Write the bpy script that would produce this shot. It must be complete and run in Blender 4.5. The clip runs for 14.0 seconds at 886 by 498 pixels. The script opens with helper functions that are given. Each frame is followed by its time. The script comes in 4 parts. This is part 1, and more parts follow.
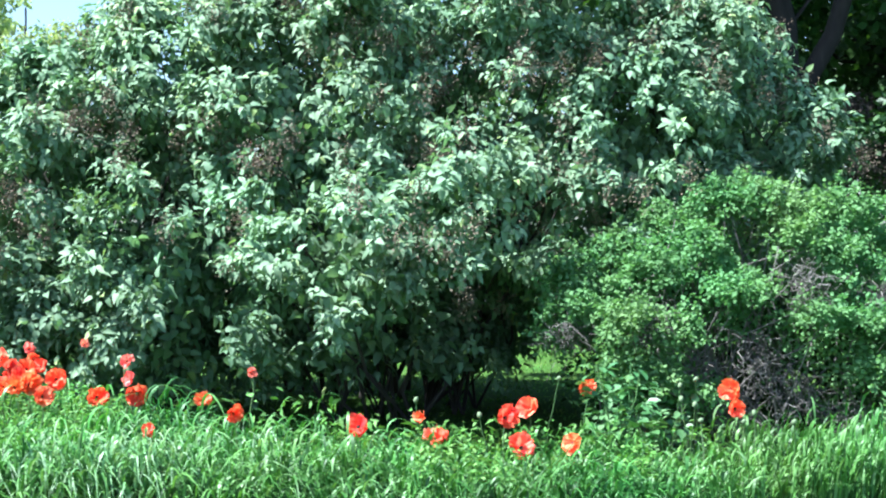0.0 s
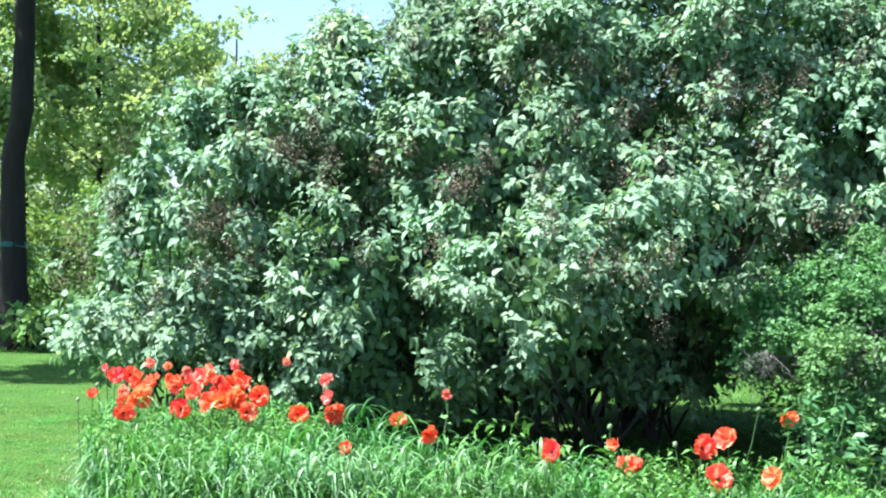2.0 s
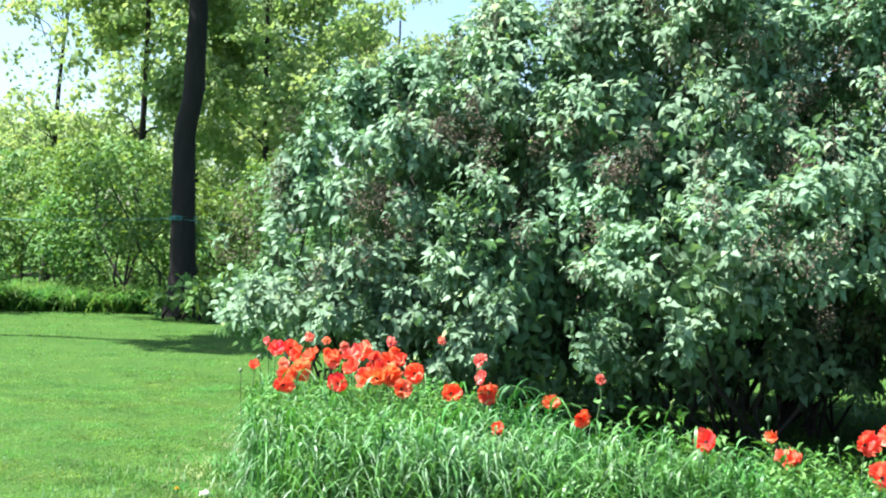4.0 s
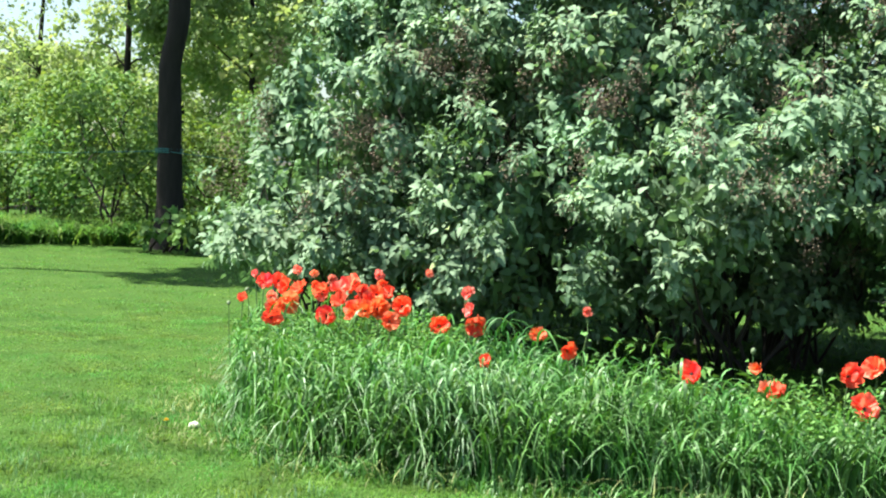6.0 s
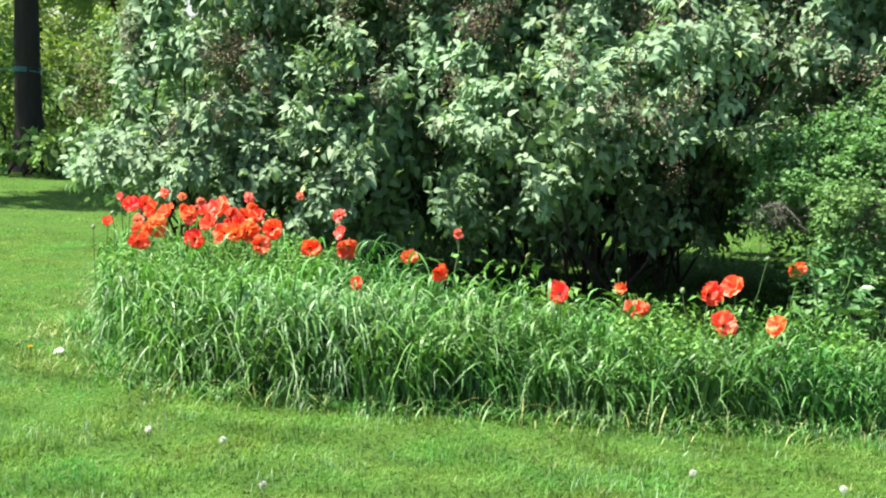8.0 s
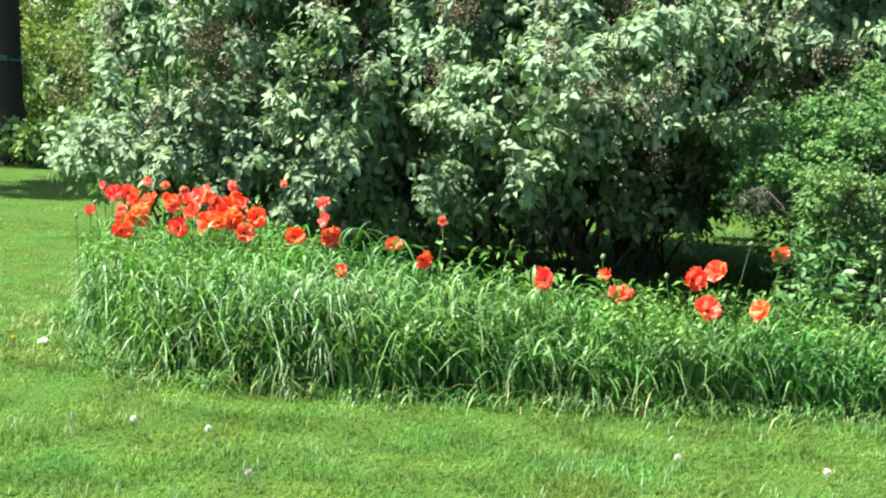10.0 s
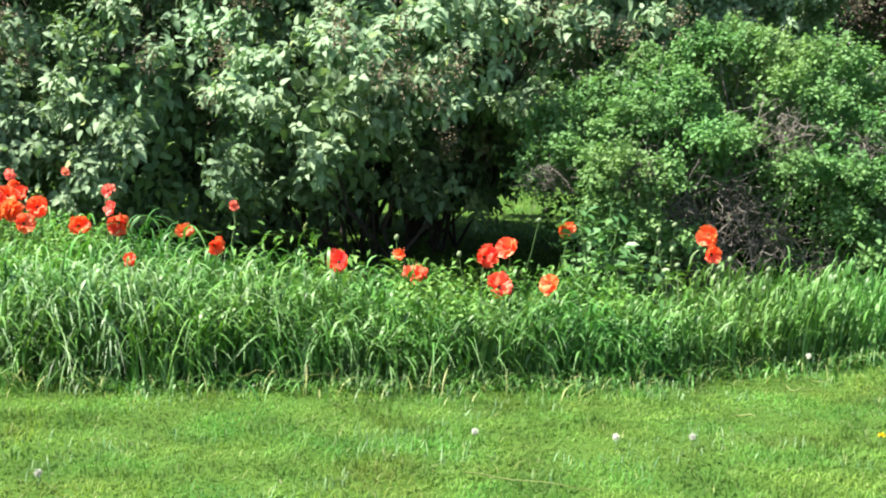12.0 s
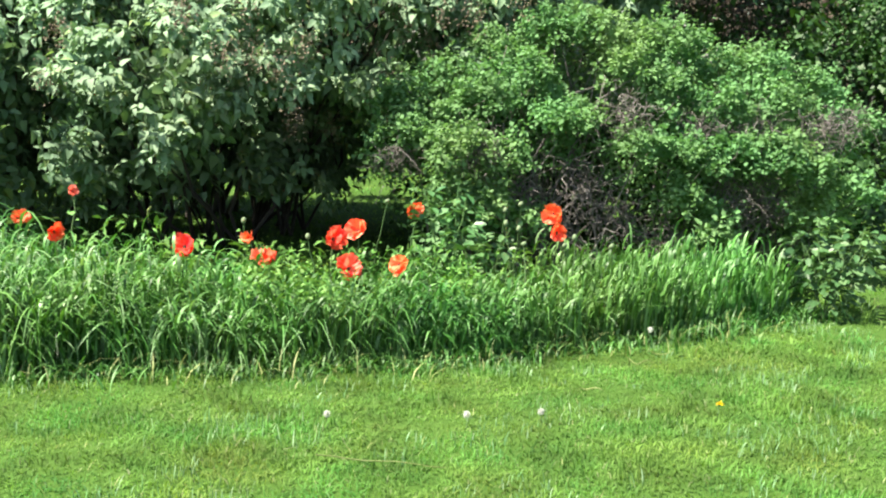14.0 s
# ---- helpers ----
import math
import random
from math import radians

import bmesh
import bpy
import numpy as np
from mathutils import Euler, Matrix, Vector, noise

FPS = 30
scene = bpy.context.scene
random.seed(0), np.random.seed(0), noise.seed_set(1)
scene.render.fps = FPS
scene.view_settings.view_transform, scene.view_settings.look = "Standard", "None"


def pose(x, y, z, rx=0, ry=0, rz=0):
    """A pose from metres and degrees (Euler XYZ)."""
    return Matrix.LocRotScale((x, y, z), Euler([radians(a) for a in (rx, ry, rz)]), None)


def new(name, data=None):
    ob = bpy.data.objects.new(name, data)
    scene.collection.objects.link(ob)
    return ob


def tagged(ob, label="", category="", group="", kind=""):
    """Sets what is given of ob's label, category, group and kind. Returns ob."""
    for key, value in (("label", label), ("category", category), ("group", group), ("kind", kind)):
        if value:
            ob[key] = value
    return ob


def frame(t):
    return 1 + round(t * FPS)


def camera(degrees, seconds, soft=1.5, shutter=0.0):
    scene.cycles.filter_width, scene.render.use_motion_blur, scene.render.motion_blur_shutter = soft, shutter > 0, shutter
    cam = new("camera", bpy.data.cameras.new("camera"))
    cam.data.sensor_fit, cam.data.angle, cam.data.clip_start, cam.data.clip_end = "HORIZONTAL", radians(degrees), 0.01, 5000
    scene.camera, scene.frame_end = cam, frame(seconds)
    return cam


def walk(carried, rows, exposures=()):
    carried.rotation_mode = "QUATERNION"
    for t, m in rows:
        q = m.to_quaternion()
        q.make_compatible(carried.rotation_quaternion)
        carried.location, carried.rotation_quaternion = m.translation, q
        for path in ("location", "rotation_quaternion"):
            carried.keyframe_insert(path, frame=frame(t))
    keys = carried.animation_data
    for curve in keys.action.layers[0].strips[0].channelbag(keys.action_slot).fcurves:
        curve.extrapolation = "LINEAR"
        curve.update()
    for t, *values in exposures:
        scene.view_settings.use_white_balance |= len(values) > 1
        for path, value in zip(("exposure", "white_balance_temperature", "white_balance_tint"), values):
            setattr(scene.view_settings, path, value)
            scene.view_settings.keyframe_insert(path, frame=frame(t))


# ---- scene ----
cam = camera(40.2, 14.0, soft=2.1)

PATH = [
    (0.0, pose(0, 0, 1.55, 89.301, 0.000, 0.001)),
    (0.5, pose(0, 0, 1.55, 90.434, -0.005, 1.808)),
    (1.0, pose(0, 0, 1.55, 90.376, 0.175, 3.826)),
    (1.5, pose(0, 0, 1.55, 89.043, -0.001, 6.805)),
    (2.0, pose(0, 0, 1.55, 90.407, -0.569, 9.201)),
    (2.5, pose(0, 0, 1.55, 89.732, -1.170, 11.699)),
    (3.0, pose(0, 0, 1.55, 89.693, -0.822, 13.785)),
    (3.2, pose(0, 0, 1.55, 89.638, -0.821, 14.809)),
    (5.3, pose(0, 0, 1.55, 89.286, -2.480, 17.332)),
    (5.5, pose(0, 0, 1.55, 89.106, -2.549, 17.031)),
    (6.0, pose(0, 0, 1.55, 86.233, -2.045, 16.043)),
    (6.5, pose(0, 0, 1.55, 84.181, -2.248, 15.210)),
    (7.0, pose(0, 0, 1.55, 82.789, -1.943, 14.600)),
    (7.5, pose(0, 0, 1.55, 82.515, -2.290, 12.750)),
    (8.0, pose(0, 0, 1.55, 82.806, -2.414, 9.963)),
    (8.2, pose(0, 0, 1.55, 83.187, -2.486, 9.604)),
    (10.3, pose(0, 0, 1.55, 82.177, -1.987, 8.960)),
    (10.5, pose(0, 0, 1.55, 82.368, -1.763, 7.667)),
    (11.0, pose(0, 0, 1.55, 82.089, -1.601, 3.859)),
    (11.5, pose(0, 0, 1.55, 81.947, -1.610, 0.593)),
    (12.0, pose(0, 0, 1.55, 81.705, -1.731, -0.697)),
    (12.5, pose(0, 0, 1.55, 81.515, -1.293, -2.257)),
    (13.0, pose(0, 0, 1.55, 81.259, -1.618, -4.452)),
    (13.5, pose(0, 0, 1.55, 81.134, -1.718, -5.987)),
    (14.0, pose(0, 0, 1.55, 81.043, -1.849, -7.899)),
]
walk(cam, PATH, [(0.0, 2.05, 5520, 4), (3.2, 2.02, 5900, 4), (5.3, 1.65, 6250, 3), (6.5, 1.67, 6700, 3), (8.2, 1.77, 6850, 3), (14.0, 1.84, 7000, 7)])

# ---- light ----
SUN_AZ, SUN_EL = radians(-106), radians(57)      # from the left, high
world = bpy.data.worlds.new("sky")
scene.world = world
world.use_nodes = True
wn = world.node_tree.nodes
sky = wn.new("ShaderNodeTexSky")
sky.sky_type, sky.sun_disc = "NISHITA", False
sky.sun_elevation, sky.sun_rotation = SUN_EL, SUN_AZ
sky.air_density, sky.dust_density, sky.ozone_density = 1.0, 1.6, 1.3
world.node_tree.links.new(sky.outputs[0], wn["Background"].inputs[0])
wn["Background"].inputs[1].default_value = 0.076
sun_data = bpy.data.lights.new("sun", "SUN")
sun_data.energy, sun_data.angle, sun_data.color = 5.0, radians(0.55), (1.0, 0.95, 0.86)
sun = new("sun", sun_data)
sun_dir = Vector((math.sin(SUN_AZ) * math.cos(SUN_EL), math.cos(SUN_AZ) * math.cos(SUN_EL), math.sin(SUN_EL)))
sun.matrix_world = Matrix.Translation(sun_dir * 60) @ sun_dir.to_track_quat("Z", "Y").to_matrix().to_4x4()

RNG = np.random.default_rng(7)


# ---- materials ----
def material(name):
    m = bpy.data.materials.new(name)
    m.use_nodes = True
    nt = m.node_tree
    return m, nt, nt.nodes["Principled BSDF"]


def node(nt, kind, **sets):
    n = nt.nodes.new(kind)
    for k, v in sets.items():
        n.inputs[k.replace("_", " ")].default_value = v
    return n


def ramp(nt, stops):
    r = nt.nodes.new("ShaderNodeValToRGB")
    e = r.color_ramp.elements
    while len(e) < len(stops):
        e.new(0.5)
    for el, (p, c) in zip(e, stops):
        el.position, el.color = p, (*c, 1)
    return r


def leafy(name, stops, rough=0.4, through_share=0.3, through_tint=(1.0, 1.0, 0.5), patch=1.2, spec=0.5, hue_shift=0.018, tone=(0.72, 1.3)):
    """Leaves, blades and petals: a colour per piece, slow patches over the plant, gloss, and light through the blade."""
    m, nt, p = material(name)
    L = nt.links.new
    geo = nt.nodes.new("ShaderNodeNewGeometry")
    info = nt.nodes.new("ShaderNodeObjectInfo")
    add = nt.nodes.new("ShaderNodeMath")
    add.operation = "ADD"
    L(geo.outputs["Random Per Island"], add.inputs[0])
    L(info.outputs["Random"], add.inputs[1])
    frac = nt.nodes.new("ShaderNodeMath")
    frac.operation = "FRACT"
    L(add.outputs[0], frac.inputs[0])
    r = ramp(nt, stops)
    L(frac.outputs[0], r.inputs[0])
    nz = node(nt, "ShaderNodeTexNoise", Scale=patch, Detail=3.0)
    L(geo.outputs["Position"], nz.inputs["Vector"])
    hsv = nt.nodes.new("ShaderNodeHueSaturation")
    mp = nt.nodes.new("ShaderNodeMapRange")
    mp.inputs["From Min"].default_value, mp.inputs["From Max"].default_value = 0.3, 0.7
    mp.inputs["To Min"].default_value, mp.inputs["To Max"].default_value = tone
    L(nz.outputs[0], mp.inputs[0])
    L(mp.outputs[0], hsv.inputs["Value"])
    L(r.outputs[0], hsv.inputs["Color"])
    wide = node(nt, "ShaderNodeTexNoise", Scale=patch * 0.6, Detail=2.0)
    L(geo.outputs["Position"], wide.inputs["Vector"])
    hue = nt.nodes.new("ShaderNodeMapRange")
    hue.inputs["From Min"].default_value, hue.inputs["From Max"].default_value = 0.3, 0.7
    hue.inputs["To Min"].default_value, hue.inputs["To Max"].default_value = 0.5 - hue_shift, 0.5 + hue_shift
    L(wide.outputs[0], hue.inputs[0])
    L(hue.outputs[0], hsv.inputs["Hue"])
    L(hsv.outputs[0], p.inputs["Base Color"])
    fine = node(nt, "ShaderNodeTexNoise", Scale=60.0, Detail=2.0)
    L(geo.outputs["Position"], fine.inputs["Vector"])
    rr = nt.nodes.new("ShaderNodeMapRange")
    rr.inputs["To Min"].default_value, rr.inputs["To Max"].default_value = rough - 0.08, rough + 0.14
    L(fine.outputs[0], rr.inputs[0])
    L(rr.outputs[0], p.inputs["Roughness"])
    p.inputs["Specular IOR Level"].default_value = spec
    bump = node(nt, "ShaderNodeBump", Strength=0.25, Distance=0.004)
    L(fine.outputs[0], bump.inputs["Height"])
    L(bump.outputs[0], p.inputs["Normal"])
    tr = nt.nodes.new("ShaderNodeBsdfTranslucent")
    tint = nt.nodes.new("ShaderNodeMix")
    tint.data_type, tint.blend_type = "RGBA", "MULTIPLY"
    tint.inputs[0].default_value = 1.0
    tint.inputs[7].default_value = (*through_tint, 1)
    L(hsv.outputs[0], tint.inputs[6])
    L(tint.outputs[2], tr.inputs[0])
    mix = nt.nodes.new("ShaderNodeMixShader")
    mix.inputs[0].default_value = through_share
    L(p.outputs[0], mix.inputs[1])
    L(tr.outputs[0], mix.inputs[2])
    L(mix.outputs[0], nt.nodes["Material Output"].inputs[0])
    return m


def rough_stuff(name, stops, scale=6.0, rough=0.85, bump_d=0.02, stretch=(1, 1, 1), spec=0.4):
    """Bark, soil, stone: noise at two scales in colour and relief."""
    m, nt, p = material(name)
    L = nt.links.new
    geo = nt.nodes.new("ShaderNodeTexCoord")
    mapn = nt.nodes.new("ShaderNodeMapping")
    mapn.inputs["Scale"].default_value = stretch
    L(geo.outputs["Object"], mapn.inputs[0])
    a = node(nt, "ShaderNodeTexNoise", Scale=scale, Detail=8.0, Roughness=0.65)
    b = node(nt, "ShaderNodeTexNoise", Scale=scale * 0.13, Detail=3.0)
    L(mapn.outputs[0], a.inputs["Vector"])
    L(mapn.outputs[0], b.inputs["Vector"])
    mx = nt.nodes.new("ShaderNodeMath")
    mx.operation = "MULTIPLY_ADD"
    mx.inputs[1].default_value = 0.55
    L(a.outputs[0], mx.inputs[0])
    half = nt.nodes.new("ShaderNodeMath")
    half.operation = "MULTIPLY"
    half.inputs[1].default_value = 0.45
    L(b.outputs[0], half.inputs[0])
    L(half.outputs[0], mx.inputs[2])
    r = ramp(nt, stops)
    L(mx.outputs[0], r.inputs[0])
    L(r.outputs[0], p.inputs["Base Color"])
    p.inputs["Roughness"].default_value = rough
    p.inputs["Specular IOR Level"].default_value = spec
    bump = node(nt, "ShaderNodeBump", Strength=0.8, Distance=bump_d)
    L(a.outputs[0], bump.inputs["Height"])
    L(bump.outputs[0], p.inputs["Normal"])
    return m


LILAC = leafy("lilac_leaf", [(0.0, (0.125, 0.215, 0.122)), (0.5, (0.185, 0.285, 0.172)), (0.93, (0.218, 0.316, 0.196)), (1.0, (0.27, 0.36, 0.13))], 0.6, 0.27, (0.85, 1.0, 0.55), 1.5, 0.32)
ROSE = leafy("rose_leaf", [(0.0, (0.142, 0.275, 0.108)), (0.6, (0.152, 0.287, 0.118)), (1.0, (0.166, 0.3, 0.132))], 0.7, 0.4, (0.88, 1.0, 0.6), 2.4, 0.15, 0.025, (0.85, 1.15))
# The palest stop puts the blades' silvery sheen into the colour.
TALL = leafy("tall_grass_blade", [(0.0, (0.02, 0.085, 0.013)), (0.45, (0.066, 0.2, 0.034)), (0.78, (0.115, 0.28, 0.062)), (1.0, (0.19, 0.345, 0.145))], 0.48, 0.28, (1.0, 1.0, 0.4), 1.5, 0.6)
SILVER = leafy("silvery_blade", [(0.0, (0.11, 0.26, 0.085)), (0.6, (0.20, 0.36, 0.165)), (1.0, (0.32, 0.45, 0.28))], 0.45, 0.3, (1.0, 1.0, 0.6), 2.0, 0.6)
LAWN = leafy("lawn_blade", [(0.0, (0.097, 0.207, 0.043)), (0.6, (0.12, 0.244, 0.053)), (0.94, (0.146, 0.266, 0.07)), (1.0, (0.24, 0.28, 0.15))], 0.7, 0.5, (1.0, 1.0, 0.6), 3.2, 0.2, 0.034, (0.55, 1.5))
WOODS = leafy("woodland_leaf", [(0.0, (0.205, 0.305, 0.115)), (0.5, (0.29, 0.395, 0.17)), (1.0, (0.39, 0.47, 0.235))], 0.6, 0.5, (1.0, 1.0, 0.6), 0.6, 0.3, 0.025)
# Leaf green kept very dark, so the wood's shade sits in the colour.
SHADE = leafy("shaded_leaf", [(0.0, (0.02, 0.06, 0.015)), (0.6, (0.035, 0.09, 0.02)), (1.0, (0.06, 0.13, 0.03))], 0.5, 0.25, (1.0, 1.0, 0.4), 0.4)
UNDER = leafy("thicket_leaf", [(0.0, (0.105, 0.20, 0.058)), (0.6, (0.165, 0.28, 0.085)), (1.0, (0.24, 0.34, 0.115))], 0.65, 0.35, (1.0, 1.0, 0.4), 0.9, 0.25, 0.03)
WEED = leafy("weed_leaf", [(0.0, (0.045, 0.12, 0.04)), (0.6, (0.08, 0.175, 0.062)), (1.0, (0.14, 0.24, 0.105))], 0.42, 0.28)
POPPY_LEAF = leafy("poppy_leaf", [(0.0, (0.07, 0.185, 0.035)), (0.6, (0.115, 0.262, 0.058)), (1.0, (0.175, 0.33, 0.10))], 0.65, 0.32, (1.0, 1.0, 0.5), 2.0, 0.3)
PETAL = leafy("poppy_petal", [(0.0, (0.86, 0.085, 0.045)), (0.6, (0.93, 0.172, 0.08)), (1.0, (0.96, 0.32, 0.195))], 0.5, 0.45, (1.0, 0.75, 0.62), 6.0, 0.25)
PALE_PETAL = leafy("faded_petal", [(0.0, (0.84, 0.19, 0.14)), (1.0, (0.92, 0.36, 0.28))], 0.5, 0.45, (1.0, 0.8, 0.7), 6.0, 0.3)
STEM = leafy("green_stem", [(0.0, (0.05, 0.11, 0.03)), (1.0, (0.085, 0.15, 0.05))], 0.5, 0.05)
PUFF = leafy("seed_fluff", [(0.0, (0.60, 0.61, 0.56)), (1.0, (0.74, 0.75, 0.70))], 0.8, 0.5, (1, 1, 1))
YELLOW = leafy("dandelion_petal", [(0.0, (0.75, 0.48, 0.02)), (1.0, (0.85, 0.62, 0.03))], 0.6, 0.3, (1, 1, 1))
STRAW = leafy("dry_straw", [(0.0, (0.17, 0.21, 0.065)), (1.0, (0.31, 0.34, 0.14))], 0.6, 0.25, (1, 1, 0.8))
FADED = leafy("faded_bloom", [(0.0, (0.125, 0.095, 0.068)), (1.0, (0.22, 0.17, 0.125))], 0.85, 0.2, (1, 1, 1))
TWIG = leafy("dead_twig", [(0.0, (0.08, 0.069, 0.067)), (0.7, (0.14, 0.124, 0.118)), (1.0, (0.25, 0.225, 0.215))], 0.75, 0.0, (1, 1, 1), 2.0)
# Brown taken down to near black: deep shade put into the colour.
SHADED_BRUSH = leafy("shaded_brush", [(0.0, (0.025, 0.018, 0.012)), (1.0, (0.055, 0.04, 0.028))], 0.85, 0.1, (1, 1, 1))
BRANCH = rough_stuff("lilac_bark", [(0.3, (0.016, 0.012, 0.010)), (0.7, (0.05, 0.04, 0.033))], 14.0, 0.85, 0.006, (1, 1, 0.3))
BARK = rough_stuff("tree_bark", [(0.25, (0.014, 0.012, 0.012)), (0.55, (0.032, 0.027, 0.026)), (0.8, (0.075, 0.062, 0.056))], 9.0, 0.95, 0.03, (1, 1, 0.25), 0.15)
STONE = rough_stuff("pale_stone", [(0.3, (0.55, 0.52, 0.46)), (0.7, (0.78, 0.76, 0.70))], 12.0, 0.8, 0.004)
DARK = rough_stuff("poppy_heart", [(0.3, (0.012, 0.008, 0.012)), (0.7, (0.05, 0.03, 0.04))], 60.0, 0.8, 0.002)
POD = rough_stuff("poppy_pod", [(0.3, (0.09, 0.14, 0.07)), (0.7, (0.17, 0.22, 0.12))], 40.0, 0.7, 0.002)
GALV = rough_stuff("weathered_steel", [(0.3, (0.12, 0.125, 0.13)), (0.7, (0.24, 0.245, 0.25))], 20.0, 0.5, 0.002)
ROPE = rough_stuff("turquoise_cord", [(0.3, (0.03, 0.14, 0.15)), (0.7, (0.05, 0.22, 0.23))], 40.0, 0.6, 0.002)
SOIL = rough_stuff("turf", [(0.25, (0.03, 0.07, 0.014)), (0.45, (0.042, 0.09, 0.017)), (0.6, (0.053, 0.106, 0.021)), (0.8, (0.08, 0.125, 0.036))], 9.0, 0.95, 0.004, (1, 1, 1), 0.08)


# ---- mesh helpers ----
def mesh_np(name, V, faces):
    """A mesh from an array of points and arrays of faces (each of one width)."""
    me = bpy.data.meshes.new(name)
    V = np.ascontiguousarray(V, dtype=np.float32).reshape(-1, 3)
    faces = [np.asarray(f, dtype=np.int32) for f in faces if len(f)]
    me.vertices.add(len(V))
    me.vertices.foreach_set("co", V.ravel())
    idx = np.concatenate([f.ravel() for f in faces])
    width = np.concatenate([np.full(len(f), f.shape[1], np.int32) for f in faces])
    start = np.concatenate([[0], np.cumsum(width)[:-1]]).astype(np.int32)
    me.loops.add(len(idx))
    me.loops.foreach_set("vertex_index", idx)
    me.polygons.add(len(width))
    me.polygons.foreach_set("loop_start", start)
    me.update(calc_edges=True)
    return me


def smooth(me):
    me.polygons.foreach_set("use_smooth", np.ones(len(me.polygons), bool))
    return me


def part_np(name, me, mat, parent=None, label="", kind=""):
    if not me.materials:
        me.materials.append(mat)
    ob = new(name, me)
    if parent is not None:
        ob.parent = parent
    return tagged(ob, label, kind=kind)


def thing(name, label, category, at=(0, 0, 0), group=""):
    e = new(name)
    e.location = at
    e.empty_display_size = 0.1
    return tagged(e, label, category, group)


def unit(a):
    return a / np.maximum(np.linalg.norm(a, axis=-1, keepdims=True), 1e-9)


def frames_of(tip, normal):
    y = unit(tip)
    z = unit(normal - y * (normal * y).sum(-1, keepdims=True))
    x = np.cross(y, z)
    return np.stack([x, y, z], axis=-1)


def scatter(V, F, M, P, S):
    """Copies of a template at places P, turned by M, scaled by S, in one mesh's arrays."""
    W = np.einsum("nij,kj->nki", M, V) * np.asarray(S)[:, None, None] + P[:, None, :]
    G = (np.arange(len(P)) * len(V))[:, None, None] + F[None]
    return W.reshape(-1, 3), G.reshape(-1, F.shape[1])


def blades(base, h, turn, bend, width, seg=3, droop=0.25, twist=None, hook=1.8):
    """Arched grass blades: strips that lean over to one side and taper to a point."""
    n = len(base)
    s = np.linspace(0, 1, seg + 1)
    d = np.stack([np.cos(turn), np.sin(turn), np.zeros(n)], 1)
    tw = turn + np.pi / 2 if twist is None else twist
    side = np.stack([np.cos(tw), np.sin(tw), np.zeros(n)], 1)
    drop = np.asarray(droop) * np.ones(n)
    c = base[:, None, :] + d[:, None, :] * (h * bend)[:, None, None] * (s ** hook)[None, :, None]
    c[:, :, 2] += h[:, None] * (s[None] - drop[:, None] * bend[:, None] * s[None] ** (hook + 1.2))
    prof = np.clip(1.0 - s ** 2.2, 0, 1) * (0.75 + 0.5 * np.minimum(s * 3, 1)) * 0.5
    off = side[:, None, :] * width[:, None, None] * prof[None, :, None]
    left, right = (c - off)[:, :-1], (c + off)[:, :-1]
    V = np.concatenate([left, right, c[:, -1:]], 1)
    k = seg
    quads = np.array([[i, k + i, k + i + 1, i + 1] for i in range(k - 1)]).reshape(-1, 4)
    tri = np.array([[k - 1, 2 * k - 1, 2 * k]])
    step = (np.arange(n) * (2 * k + 1))[:, None, None]
    return V.reshape(-1, 3), (quads[None] + step).reshape(-1, 4), (tri[None] + step).reshape(-1, 3)


def tube(points, radii, sides=6):
    """A tapered tube along points."""
    pts = np.asarray(points, float)
    tan = unit(np.gradient(pts, axis=0))
    ref = np.where(np.abs(tan[:, 2:3]) > 0.9, np.array([[1.0, 0, 0]]), np.array([[0, 0, 1.0]]))
    u = unit(np.cross(tan, ref))
    for i in range(1, len(u)):
        u[i] = u[i - 1] - tan[i] * (u[i - 1] @ tan[i])
        u[i] /= max(np.linalg.norm(u[i]), 1e-9)
    v = np.cross(tan, u)
    a = np.linspace(0, 2 * np.pi, sides, endpoint=False)
    ring = u[:, None] * np.cos(a)[None, :, None] + v[:, None] * np.sin(a)[None, :, None]
    V = pts[:, None] + ring * np.asarray(radii, float)[:, None, None]
    n = len(pts)
    F = np.array([[i * sides + j, i * sides + (j + 1) % sides, (i + 1) * sides + (j + 1) % sides, (i + 1) * sides + j] for i in range(n - 1) for j in range(sides)])
    return V.reshape(-1, 3), F


def merge(pieces):
    """Joins (points, quads) pairs."""
    Vs, Fs, o = [], [], 0
    for V, F in pieces:
        Vs.append(V)
        Fs.append(F + o)
        o += len(V)
    return np.concatenate(Vs), np.concatenate(Fs)


def curve_to(a, b, r0, r1, wob=0.1, n=6, sides=5, rise=0.3, rng=RNG):
    """A limb from a to b that starts upward and wanders a little."""
    a, b = np.asarray(a, float), np.asarray(b, float)
    s = np.linspace(0, 1, n)[:, None]
    mid = (a + b) / 2 + np.array([0, 0, rise * np.linalg.norm(b - a) * 0.5])
    p = (1 - s) ** 2 * a + 2 * s * (1 - s) * mid + s ** 2 * b
    p[1:-1] += rng.normal(0, wob, (n - 2, 3)) * np.linalg.norm(b - a) * 0.25
    return tube(p, np.linspace(r0, r1, n), sides)


